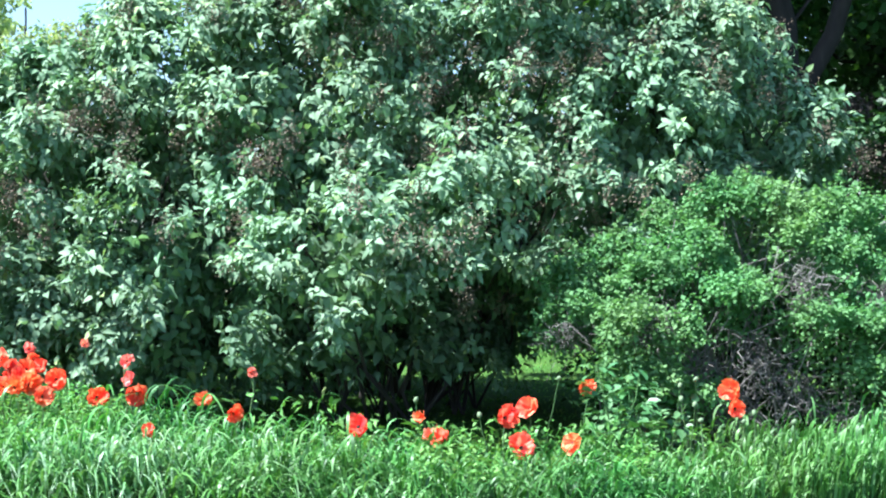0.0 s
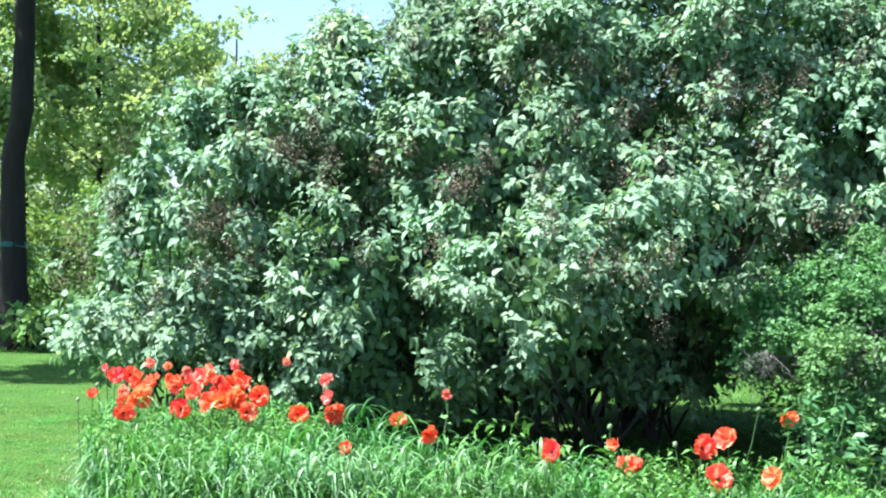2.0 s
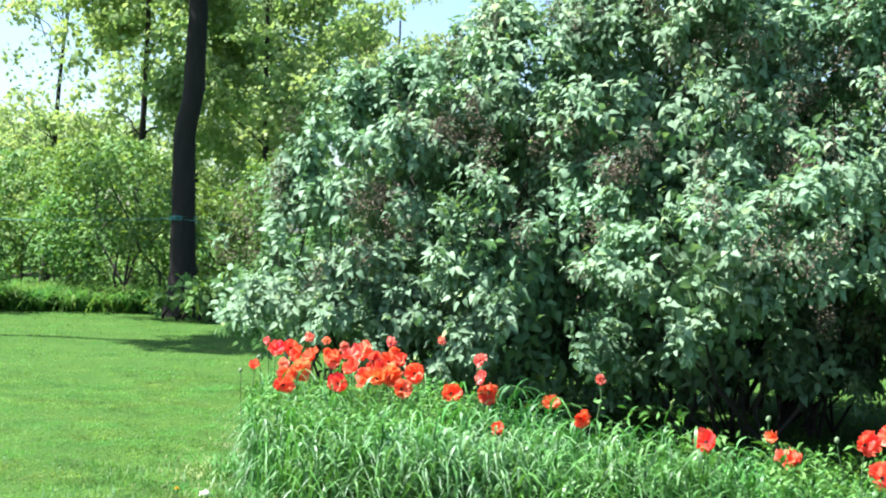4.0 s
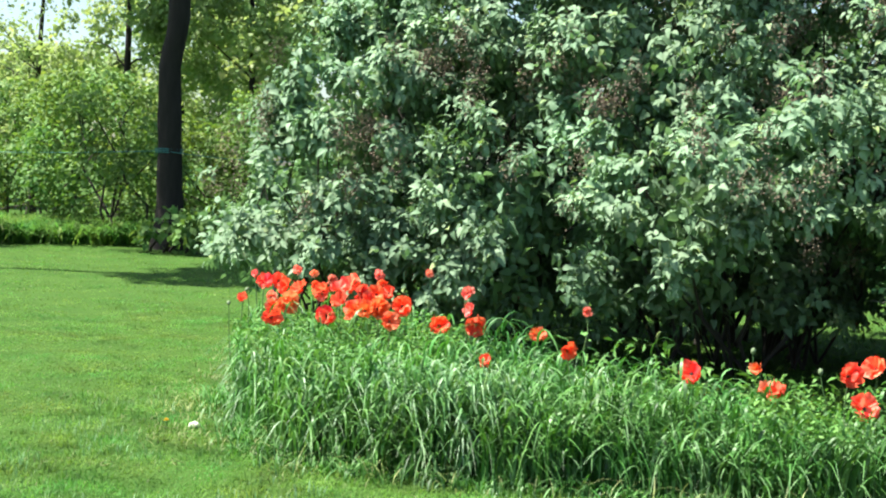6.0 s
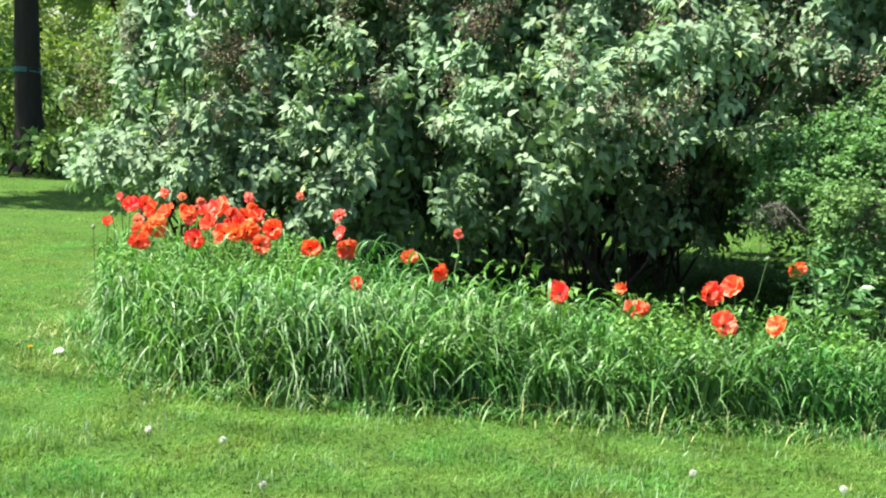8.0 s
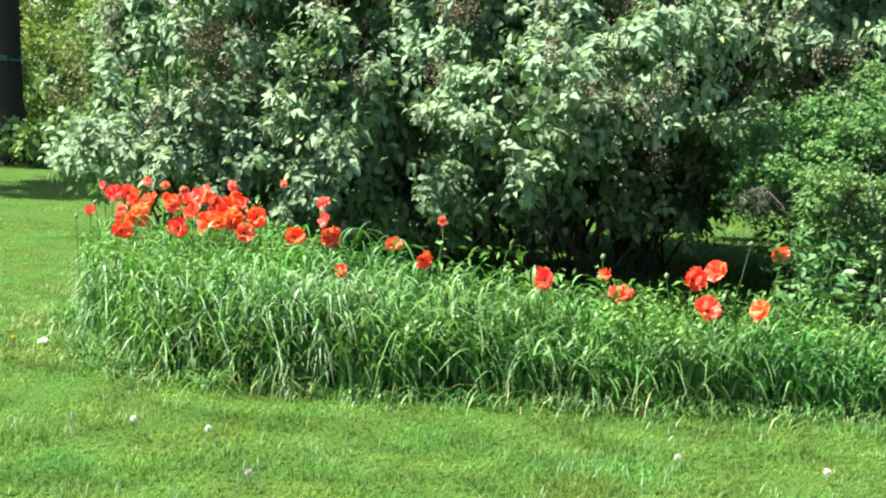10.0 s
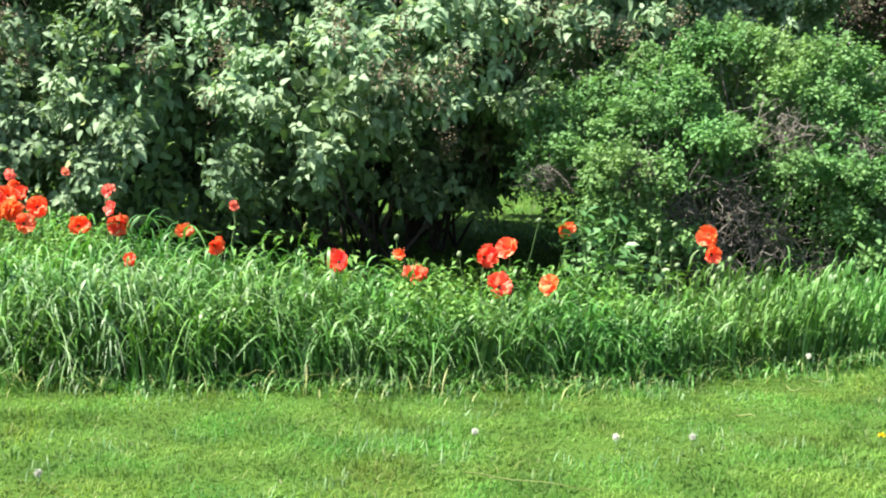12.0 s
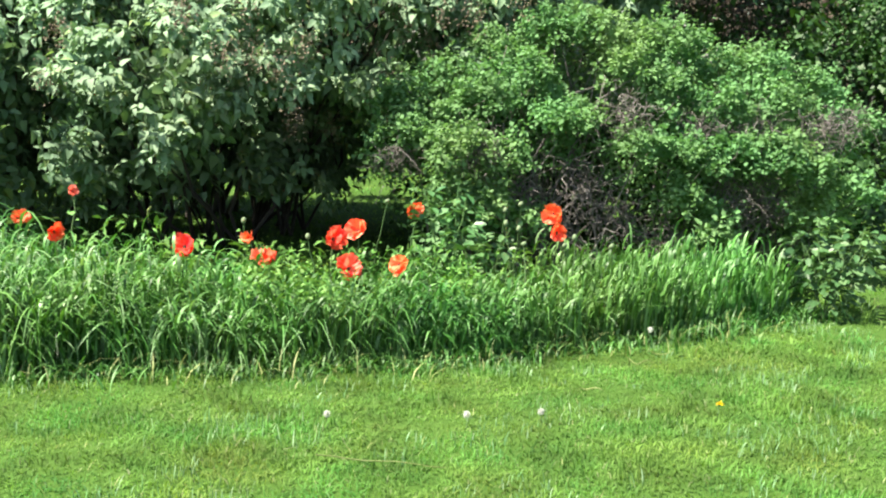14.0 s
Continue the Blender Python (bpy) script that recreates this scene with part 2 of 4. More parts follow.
# leaf templates: points along +y, face up along +z
HEART_V = np.array([(0, 0, 0), (0, .5, -.04), (0, 1.1, -.34), (-.36, .24, .10), (-.25, .66, -.04), (.36, .24, .10), (.25, .66, -.04), (-.2, -.07, .05), (.2, -.07, .05)], float)
HEART_F = np.array([(0, 1, 3, 7), (1, 2, 4, 3), (0, 8, 5, 1), (1, 5, 6, 2)])
OVAL_V = np.array([(0, 0, 0), (0, .55, -.04), (0, 1, -.12), (-.27, .3, .07), (-.24, .7, .02), (.27, .3, .07), (.24, .7, .02)], float)
OVAL_F = np.array([(0, 1, 4, 3), (1, 2, 4, 4), (0, 5, 6, 1), (1, 6, 6, 2)])
FOLD_V = np.array([(0, 0, 0), (0, 1, -.1), (-.36, .5, .1), (.36, .5, .1)], float)
FOLD_F = np.array([(0, 1, 2), (0, 3, 1)])
SPRIG_V = np.array([(0, 0, 0), (-.34, .45, .08), (0, 1, -.1), (.34, .45, .08)], float)
SPRIG_F = np.array([(0, 3, 2, 1)])


def hang(U, rng, droop, flat, jit):
    """Leaf frames: tips out and down, faces up and out."""
    n = len(U)
    tip = U * (0.75, 0.75, 0.25) + (0, 0, -droop) + rng.normal(0, 0.45, (n, 3))
    nor = U * (1 - flat) + (0, 0, flat) + rng.normal(0, jit, (n, 3))
    return frames_of(tip, nor)


def inside(poly, x, y):
    """Which points lie in a plan polygon."""
    px, py = np.array([p[0] for p in poly]), np.array([p[1] for p in poly])
    qx, qy = np.roll(px, -1), np.roll(py, -1)
    c = np.zeros(len(x), bool)
    for a, b, e, g in zip(px, py, qx, qy):
        cut = ((b > y) != (g > y)) & (x < (e - a) * (y - b) / (g - b + 1e-12) + a)
        c ^= cut
    return c


def lumps(x, y, f, seed=0.0):
    """A cheap smooth noise over the plan, about -1 to 1."""
    return (np.sin(x * f * 1.3 + seed + 1.7 * np.sin(y * f * 0.7 + seed)) + np.sin(y * f * 1.7 + 2.1 * seed + 1.3 * np.sin(x * f * 0.9))) / 2


# ---- ground ----
def ground_z(x, y):
    return 0.012 * lumps(x, y, 0.9) + 0.008 * lumps(x, y, 3.1, 2.0)


gx = np.concatenate([[-400, -150, -60], np.linspace(-24, 24, 97), [60, 150, 400]])
gy = np.concatenate([[-200, -60, -20], np.linspace(-6, 44, 101), [80, 160, 400, 800]])
XX, YY = np.meshgrid(gx, gy)
near = (np.abs(XX) < 30) & (YY < 50) & (YY > -10)
GV = np.stack([XX, YY, np.where(near, ground_z(XX, YY), 0) - 0.01], -1).reshape(-1, 3)
nx = len(gx)
GF = np.array([[j * nx + i, j * nx + i + 1, (j + 1) * nx + i + 1, (j + 1) * nx + i] for j in range(len(gy) - 1) for i in range(nx - 1)])
tagged(part_np("ground", smooth(mesh_np("ground", GV, [GF])), SOIL), "green mown turf over level earth", "ground", kind="structure")

BED = [(-3.95, 8.37), (-3.5, 7.25), (-2.9, 6.2), (-2.35, 5.7), (-1.6, 5.72), (-0.5, 5.8), (0.4, 5.88), (1.25, 6.13), (2.25, 6.55), (2.95, 6.95), (3.45, 7.25), (3.2, 7.95), (2.2, 7.5), (1.2, 7.0), (0.2, 6.7), (-0.6, 6.95), (-1.4, 7.35), (-2.5, 7.85), (-3.3, 8.57)]


def lawn_blades(x, y, h0, w0, seg=2, bend=(0.8, 2.1)):
    n = len(x)
    keep = ~inside(BED, x, y)
    x, y = x[keep], y[keep]
    n = len(x)
    tuft = 1 + 0.35 * lumps(x, y, 2.3, 1.0) + 0.2 * lumps(x, y, 7.0, 4.0)
    h = h0 * RNG.uniform(0.5, 1.35, n) * tuft
    b = np.stack([x, y, ground_z(x, y) - 0.01], 1)
    t = RNG.uniform(0, 2 * np.pi, n)
    return blades(b, h, t, RNG.uniform(*bend, n), w0 * RNG.uniform(0.7, 1.4, n), seg, 0.3, t + np.pi / 2 + RNG.normal(0, 0.5, n))


def strips(name, label, category, mat, sets):
    Vs, Qs, Ts, o = [], [], [], 0
    for V, Q, T in sets:
        Vs.append(V)
        Qs.append(Q + o)
        Ts.append(T + o)
        o += len(V)
    ob = part_np(name, mesh_np(name, np.concatenate(Vs), [np.concatenate(Qs), np.concatenate(Ts)]), mat)
    return tagged(ob, label, category, kind="stuff")


def wedge(n, a0, a1, r0, r1, power=1.0, soft=1.0):
    """Places in a sector round the walker: degrees to the right of ahead, metres."""
    a = np.radians(RNG.uniform(a0, a1, n) + RNG.normal(0, 2.5 * soft, n))
    r = np.sqrt(r0 ** 2 + (r1 ** 2 - r0 ** 2) * RNG.random(n) ** power) * (1 + RNG.normal(0, 0.05 * soft, n))
    return r * np.sin(a), r * np.cos(a)


lawn_sets = [lawn_blades(*wedge(105000, -43, 34, 3.8, 7.0), 0.025, 0.0052, 2, (0.4, 1.7)), lawn_blades(*wedge(52000, -180, 180, 0.3, 9.0, 0.8), 0.020, 0.008)]
lawn_sets.append(lawn_blades(*wedge(52000, -44, -20, 7.0, 13.0), 0.018, 0.008))
lawn_sets.append(lawn_blades(*wedge(36000, -46, -18, 13.0, 23.0), 0.018, 0.013))
lawn_sets.append(lawn_blades(*wedge(20000, -22, 36, 6.8, 17.0), 0.045, 0.014))
tx, ty = wedge(60000, -42, 34, 3.7, 8.5)
tk = lumps(tx, ty, 6.0, 9.0) + 0.5 * lumps(tx, ty, 17.0, 2.0) > 0.3
lawn_sets.append(lawn_blades(tx[tk], ty[tk], 0.048, 0.0045, 3, (0.1, 0.75)))
strips("lawn_grass", "short bright green mown lawn grass with pale tips", "grass", LAWN, lawn_sets)

# pale upright blades that the mower missed
px, py = wedge(26000, -42, 34, 3.7, 8.0)
pk = lumps(px, py, 4.0, 21.0) + 0.6 * lumps(px, py, 13.0, 5.0) > 0.35
strips("pale_grass", "pale upright grass blades scattered over the mown lawn", "grass", SILVER, [lawn_blades(px[pk], py[pk], 0.05, 0.0036, 3, (0.05, 0.6))])

# ---- tall grass bed ----
def bed_height(x, y):
    """How high the tall grass stands: fullest at the left end, lower to the right."""
    return np.interp(x, [-3.6, -2.6, -1.2, -0.5, 0.4, 1.2, 2.2, 3.2], [0.52, 0.62, 0.62, 0.54, 0.48, 0.47, 0.50, 0.45])


def bed_blades(n, seg, wmin, wmax, hmul, bend, start=0.0, droop=0.5, hook=1.8):
    x, y = RNG.uniform(-4, 3.5, n), RNG.uniform(5.5, 8.7, n)
    k = inside(BED, x + 0.05 * lumps(x, y, 9.0), y + 0.05 * lumps(x, y, 8.0, 3.0))
    x, y = x[k], y[k]
    m = len(x)
    h = bed_height(x, y) * hmul * RNG.uniform(0.55, 1.2, m) * (1 + 0.18 * lumps(x, y, 4.0, 5.0) + 0.10 * lumps(x, y, 11.0, 2.0))
    t = np.where(RNG.random(m) < 0.55, RNG.normal(-0.3, 0.75, m), RNG.uniform(0, 6.28, m))
    b = np.stack([x, y, -0.01 + start * h * RNG.uniform(0.3, 1.6, m)], 1)
    return blades(b, h * 1.12, t, RNG.uniform(*bend, m) * np.interp(x, [1.1, 2.1], [1.0, 0.5]), RNG.uniform(wmin, wmax, m), seg, droop, t + np.pi / 2 + RNG.normal(0, 0.6, m), hook)


strips("tall_grass", "tall lush green meadow grass with arching blades and silvery sheen", "grass", TALL,
       [bed_blades(12000, 6, 0.009, 0.017, 0.78, (0.15, 0.5), 0.0, 1.0, 2.8), bed_blades(38000, 6, 0.008, 0.018, 0.27, (0.6, 1.25), 1.75, 1.0, 2.0),
        bed_blades(13000, 7, 0.008, 0.016, 0.5, (0.5, 1.0), 0.55, 1.2, 2.3), bed_blades(5500, 9, 0.007, 0.014, 0.94, (0.4, 0.85), 0.0, 1.2, 2.8)])


# pale drooping blades on the swelling end of the bed
def silver_blades(n):
    x = RNG.uniform(-2.95, -0.9, n)
    y = np.interp(x, [-3.0, -2.4, -1.6, -0.9], [6.35, 5.75, 5.76, 5.8]) + np.abs(RNG.normal(0, 0.28, n))
    k = lumps(x, y, 3.4, 4.0) + 0.4 * RNG.normal(size=n) > -0.1
    x, y = x[k], y[k]
    m = len(x)
    t = RNG.normal(-0.6, 0.7, m)
    b = np.stack([x, y, bed_height(x, y) * RNG.uniform(0.08, 0.78, m)], 1)
    return blades(b, RNG.uniform(0.10, 0.24, m), t, RNG.uniform(0.45, 0.9, m), RNG.uniform(0.009, 0.018, m), 7, RNG.uniform(1.2, 1.9, m), t + np.pi / 2 + RNG.normal(0, 0.6, m), 2.2)


strips("ribbon_grass", "pale silvery-green drooping grass blades on the bed", "grass", SILVER, [silver_blades(3000)])


# soft leafy tufts of poppy foliage between the blades
def poppy_leaves(n):
    x, y = RNG.uniform(-3.6, 1.1, n), RNG.uniform(5.9, 8.3, n)
    k = inside(BED, x, y - 0.05) & ((x < -1.9) | (x > -0.15)) & (lumps(x, y, 3.0, 7.0) > -0.35)
    x, y = x[k], y[k]
    P = np.stack([x, y, bed_height(x, y) * RNG.uniform(0.62, 0.98, len(x))], 1)
    U = unit(RNG.normal(size=(len(x), 3)) + (0, -0.3, 0.6))
    return scatter(SPRIG_V * (0.6, 1, 1), SPRIG_F, hang(U, RNG, 0.1, 0.5, 0.4), P, RNG.uniform(0.022, 0.05, len(x)))


def crest_leaves(n):
    """Larger pale leaves that stand out along the crest behind the flowers."""
    x = RNG.uniform(-1.2, 1.6, n)
    y = np.interp(x, [-1.4, -0.6, 0.2, 1.2, 2.2], [7.15, 6.8, 6.6, 6.85, 7.3]) + RNG.normal(0, 0.10, n)
    P = np.stack([x, y, bed_height(x, y) * RNG.uniform(0.72, 1.08, n)], 1)
    return scatter(SPRIG_V * (0.55, 1, 1), SPRIG_F, hang(unit(RNG.normal(size=(n, 3)) + (0, -0.4, 0.4)), RNG, 0.15, 0.5, 0.4), P, RNG.uniform(0.04, 0.085, n))


V, F = merge([poppy_leaves(24000), crest_leaves(260)])
tagged(part_np("poppy_foliage", mesh_np("poppy_foliage", V, [F]), POPPY_LEAF), "soft feathery green poppy leaves among tall grass", "leaves", kind="stuff")


# a fringe where the mower stops
def fringe(n):
    e = np.array(BED[1:11])
    s = RNG.uniform(0, len(e) - 1.001, n)
    i = s.astype(int)
    p = e[i] + (e[i + 1] - e[i]) * (s - i)[:, None] + RNG.normal(0, 0.10, (n, 2)) + (0, 0.02)
    t = RNG.uniform(0, 6.28, n)
    return blades(np.concatenate([p, np.full((n, 1), -0.01)], 1), RNG.uniform(0.04, 0.17, n) * (1 + 0.4 * lumps(p[:, 0], p[:, 1], 5.0)), t, RNG.uniform(0.2, 1.4, n), RNG.uniform(0.005, 0.011, n), 4, 0.4)


strips("fringe_grass", "half-tall ragged grass along the foot of the bed", "grass", TALL, [fringe(6000)])


# dry stalks along the foot of the bed
def dry_stalks():
    e = np.array(BED[2:10])
    s = RNG.uniform(0, len(e) - 1.001, 420)
    i = s.astype(int)
    p = e[i] + (e[i + 1] - e[i]) * (s - i)[:, None] + RNG.normal(0, 0.16, (420, 2))
    b = np.concatenate([p, np.zeros((420, 1))], 1)
    t = RNG.uniform(0, 6.28, 420)
    return blades(b, RNG.uniform(0.05, 0.19, 420), t, RNG.uniform(0.4, 1.6, 420), RNG.uniform(0.003, 0.007, 420), 3, 0.4)


def clippings(n):
    x, y = wedge(n, -40, 34, 3.7, 8.0)
    k = ~inside(BED, x, y)
    x, y = x[k], y[k]
    m = len(x)
    t = RNG.uniform(0, 6.28, m)
    return blades(np.stack([x, y, np.full(m, 0.012)], 1), RNG.uniform(0.02, 0.045, m), t, RNG.uniform(0.3, 1.6, m), RNG.uniform(0.0014, 0.003, m), 3, 0.2)


def worn_edge(n):
    """Worn, yellowed grass along the end of the bed."""
    s = RNG.random(n)[:, None]
    p = np.array((-3.15, 5.89)) * (1 - s) + np.array((-4.35, 9.5)) * s + RNG.normal(0, 0.16, (n, 2))
    t = RNG.uniform(0, 6.28, n)
    return blades(np.concatenate([p, np.full((n, 1), -0.005)], 1), RNG.uniform(0.02, 0.06, n), t, RNG.uniform(0.3, 1.8, n), RNG.uniform(0.003, 0.007, n), 3, 0.3)


strips("dry_grass", "dry straw-coloured grass stalks and clippings along the lawn", "grass", STRAW, [dry_stalks(), clippings(1500), worn_edge(1300)])


# ---- shrubs ----
def clump_centres(lobes, spacing, rng, back=0.45, rough=(0.86, 1.06)):
    """Places of leaf clumps over a group of lobes, with their outward directions."""
    out = []
    for k, (cx, cy, cz, rx, ry, rz) in enumerate(lobes):
        n = int(4 * np.pi * ((rx * ry + rx * rz + ry * rz) / 3) / spacing ** 2)
        d = unit(rng.normal(size=(n, 3)))
        for v in d:
            if v[2] < -0.55 or (v[1] > 0.35 and rng.random() > back):
                continue
            p = np.array((cx, cy, cz)) + v * (rx, ry, rz) * rng.uniform(*rough)
            if p[2] < 0.22:
                continue
            if any(j != k and (((p - q[:3]) / q[3:]) ** 2).sum() < 0.72 for j, q in enumerate(np.array(lobes))):
                continue
            out.append((p, unit(v / np.array((rx, ry, rz)))))
    return out


def clump_leaves(centres, r0, r1, per, rng, out_pull=0.9, spread=(0.45, 1.15)):
    """Leaf places, outward directions: a fluffy cap of leaves over each clump."""
    P, U = [], []
    for p, d in centres:
        r = rng.uniform(r0, r1)
        n = max(6, int(per * r * r))
        u = unit(rng.normal(size=(n, 3)) * (1, 1, 0.8) + out_pull * d + (0, 0, 0.45))
        P.append(p + u * r * rng.uniform(*spread, (n, 1)) * (1, 1, 0.85))
        U.append(u)
    return np.concatenate(P), np.concatenate(U)


# dark open hollows between and under the lilacs: centre, half sizes, share of leaves left
HOLLOWS = [(-1.80, 8.9, 0.78, 0.27, 0.95, 0.75, 0.03), (-0.45, 9.0, 0.1, 1.5, 1.25, 0.66, 0.05), (0.30, 9.1, 0.85, 0.46, 0.9, 0.55, 0.04), (0.2, 9.6, 2.45, 0.40, 0.8, 0.42, 0.12), (0.5, 9.5, 1.78, 0.34, 0.8, 0.40, 0.07)]


def open_air(P, rng):
    """True for the leaves outside the hollows; a few stay within."""
    k = np.ones(len(P), bool)
    for h in np.array(HOLLOWS):
        k &= ((((P - h[:3]) / h[3:6]) ** 2).sum(1) > rng.uniform(0.75, 1.1, len(P))) | (rng.random(len(P)) < h[6])
    return k


LEAF_ME = mesh_np("leaf", HEART_V * 0.105, [HEART_F])


def lilac(at, lobes, label, seed, spacing=0.33, pick=260, bare=0.13, skirt=0.12):
    """A lilac: stems from the root, a crown of heart-shaped leaves in clumps, faded bloom heads."""
    rng = np.random.default_rng(seed)
    e = thing("lilac_shrub", label, "shrub", (at[0], at[1], 0), "lilac thicket")
    o = np.array((at[0], at[1], 0.0))
    cents = clump_centres(lobes, spacing, rng)
    E, D = clump_leaves(cents, 0.16, 0.44, 385, rng)
    # open hollows between the shoots
    wide = np.array([noise.noise(Vector(p) * 1.7 + Vector((seed, 0, 0))) for p in E])
    fine = np.array([noise.noise(Vector(p) * 3.6 + Vector((0, seed, 0))) for p in E])
    up = np.clip(E[:, 2] - 1.6, 0, 1.5)
    k = (E[:, 2] > np.where(E[:, 0] > 0.75, skirt, 0.12) + rng.uniform(0, 0.1, len(E))) & (wide + rng.normal(0, 0.05, len(E)) > -bare - 0.10 * up) & (fine + rng.normal(0, 0.05, len(E)) > 0.02 - 0.10 * up)
    k &= open_air(E, rng)
    E, D = E[k], D[k]
    # each shoot droops and carries pairs of hanging leaves
    axis = unit(D * (1, 1, 0.7) + (0, 0, -0.15) + rng.normal(0, 0.25, E.shape))
    across = unit(np.cross(axis, rng.normal(size=E.shape)))
    over = np.cross(axis, across)
    P, M = [], []
    for pair in range(5):
        turn = pair * 1.35 + rng.normal(0, 0.3, len(E))
        for flip in (0, np.pi):
            q = np.cos(turn + flip)[:, None] * across + np.sin(turn + flip)[:, None] * over
            P.append(E - axis * (0.032 * pair) + q * 0.022 + rng.normal(0, 0.012, E.shape))
            tip = q * 0.75 + axis * (0.75 - 0.14 * pair) + (0, 0, -0.42) + rng.normal(0, 0.22, E.shape)
            M.append(frames_of(tip, D * 0.55 + axis * 0.2 + (-0.1, -0.1, 0.7) + rng.normal(0, 0.24, E.shape)))
    P, M = np.concatenate(P), np.concatenate(M)
    keep = (rng.random(len(P)) < 0.86) & (P[:, 2] > 0.06)
    P, M = P[keep], M[keep]
    S = rng.uniform(0.04, 0.082, len(P))
    # the leaves that face the lawn stand singly
    front = np.argsort(P[:, 1] + 0.8 * rng.random(len(P)))[:pick]
    single = np.zeros(len(P), bool)
    single[front] = True
    V, F = scatter(HEART_V, HEART_F, M[~single], P[~single] - o, S[~single])
    # leaves deep inside
    Pi = np.concatenate([np.array(q[:3]) + unit(rng.normal(size=(850, 3))) * q[3:] * rng.uniform(0.15, 0.64, (850, 1)) for q in np.array(lobes)])
    Pi = Pi[Pi[:, 2] > np.where(Pi[:, 0] > 0.75, max(skirt + 0.05, 0.35), 0.35)]
    Pi = Pi[open_air(Pi, rng)]
    Vi, Fi = scatter(HEART_V, HEART_F, hang(unit(rng.normal(size=Pi.shape)), rng, 0.5, 0.6, 0.5), Pi - o, rng.uniform(0.07, 0.115, len(Pi)))
    V, F = merge([(V, F), (Vi, Fi)])
    part_np("crown", mesh_np("lilac_crown", V, [F]), LILAC, e, "dense glossy heart-shaped leaves", "stuff")
    # stems
    stems = []
    high = [c for c, d in cents if c[2] > 1.15 and abs(c[0] - at[0]) < 0.62 * c[2]]
    ends = [high[i] for i in rng.choice(len(high), min(18, len(high)), replace=False)]
    roots = [np.array((at[0] + np.clip(rng.normal(0, 0.3), -0.45, 0.4), at[1] + rng.normal(0, 0.25), -0.02)) for _ in range(7)]
    for i, q in enumerate(ends):
        a = roots[i % len(roots)]
        stems.append(curve_to(a - o, q - o, rng.uniform(0.010, 0.021), 0.005, 0.2, 7, 5, 0.35, rng))
    for s in range(4):
        part_np("stem", smooth(mesh_np("lilac_stem", *[(v, [f]) for v, f in [merge(stems[s::4])]][0])), BRANCH, e)
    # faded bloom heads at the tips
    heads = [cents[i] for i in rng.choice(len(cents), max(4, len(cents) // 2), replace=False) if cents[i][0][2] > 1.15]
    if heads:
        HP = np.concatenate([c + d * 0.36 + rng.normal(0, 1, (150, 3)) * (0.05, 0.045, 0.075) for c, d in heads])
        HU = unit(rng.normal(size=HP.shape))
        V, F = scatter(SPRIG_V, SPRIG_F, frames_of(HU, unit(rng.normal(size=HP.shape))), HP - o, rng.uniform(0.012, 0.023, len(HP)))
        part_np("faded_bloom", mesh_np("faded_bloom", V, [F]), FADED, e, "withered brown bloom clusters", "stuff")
    for i in front:
        ob = part_np("leaf", LEAF_ME, LILAC, e)
        s = S[i] / 0.105
        ob.matrix_local = Matrix.Translation(P[i] - o) @ Matrix(M[i].tolist()).to_4x4() @ Matrix.Scale(s, 4)
    return e


lilac((-3.87, 9.855), [(-3.96, 9.762, 1.01, 0.72, 0.81, 0.85), (-3.47, 9.948, 1.86, 0.72, 0.81, 0.85), (-3.33, 9.483, 0.78, 0.63, 0.63, 0.63)], "low rounded lilac shrub beside the lawn with faded blooms", 11)
lilac((-2.43, 10.134), [(-2.61, 9.762, 1.15, 0.72, 0.9, 0.99), (-2.02, 9.483, 1.15, 0.59, 0.81, 0.95), (-2.6, 10.33, 2.42, 0.85, 0.9, 0.9), (-1.95, 10.433, 2.86, 0.77, 0.9, 0.77), (-2.25, 10.785, 0.74, 0.99, 0.63, 0.63), (-2.3, 9.607, 0.5, 0.9, 0.5, 0.45)], "tall lilac shrub with glossy leaves and brown faded blooms", 12, bare=0.24)
lilac((-0.63, 10.134), [(-0.68, 9.07, 1.23, 0.77, 0.81, 0.77), (-0.99, 9.917, 2.25, 0.85, 0.9, 0.9), (-0.63, 10.588, 3.24, 1.12, 0.99, 0.99), (0.0, 9.297, 1.69, 0.59, 0.77, 0.72), (-0.81, 10.599, 0.69, 0.9, 0.63, 0.68), (-0.75, 9.555, 0.55, 0.8, 0.45, 0.48), (-0.05, 9.813, 0.6, 0.42, 0.45, 0.5), (0.0, 10.599, 0.69, 0.5, 0.63, 0.63)], "broad lilac shrub with hanging leaf sprays and a dark hollow beneath", 13, 0.33, 260, 0.07)
# The lobe at y 12.189 is unseen, added to shade the ground beyond.
lilac((0.3, 10.64), [(0.68, 10.227, 2.14, 0.81, 0.9, 0.9), (0.63, 10.64, 3.34, 1.08, 0.99, 1.08), (1.57, 9.917, 1.98, 0.77, 0.81, 0.81), (0.99, 10.33, 1.22, 0.62, 0.7, 0.5), (0.88, 9.762, 1.36, 0.42, 0.42, 0.26), (1.3, 10.64, 1.1, 0.6, 0.5, 0.5), (1.1, 10.95, 0.78, 0.55, 0.4, 0.34), (0.1, 12.189, 1.8, 0.8, 0.8, 1.0), (0.5, 11.26, 0.5, 0.3, 0.4, 0.42), (0.2, 10.743, 0.72, 0.42, 0.54, 0.63)], "tall open lilac shrub with bare branches showing", 14, 0.34, 260, 0.14, 0.30)
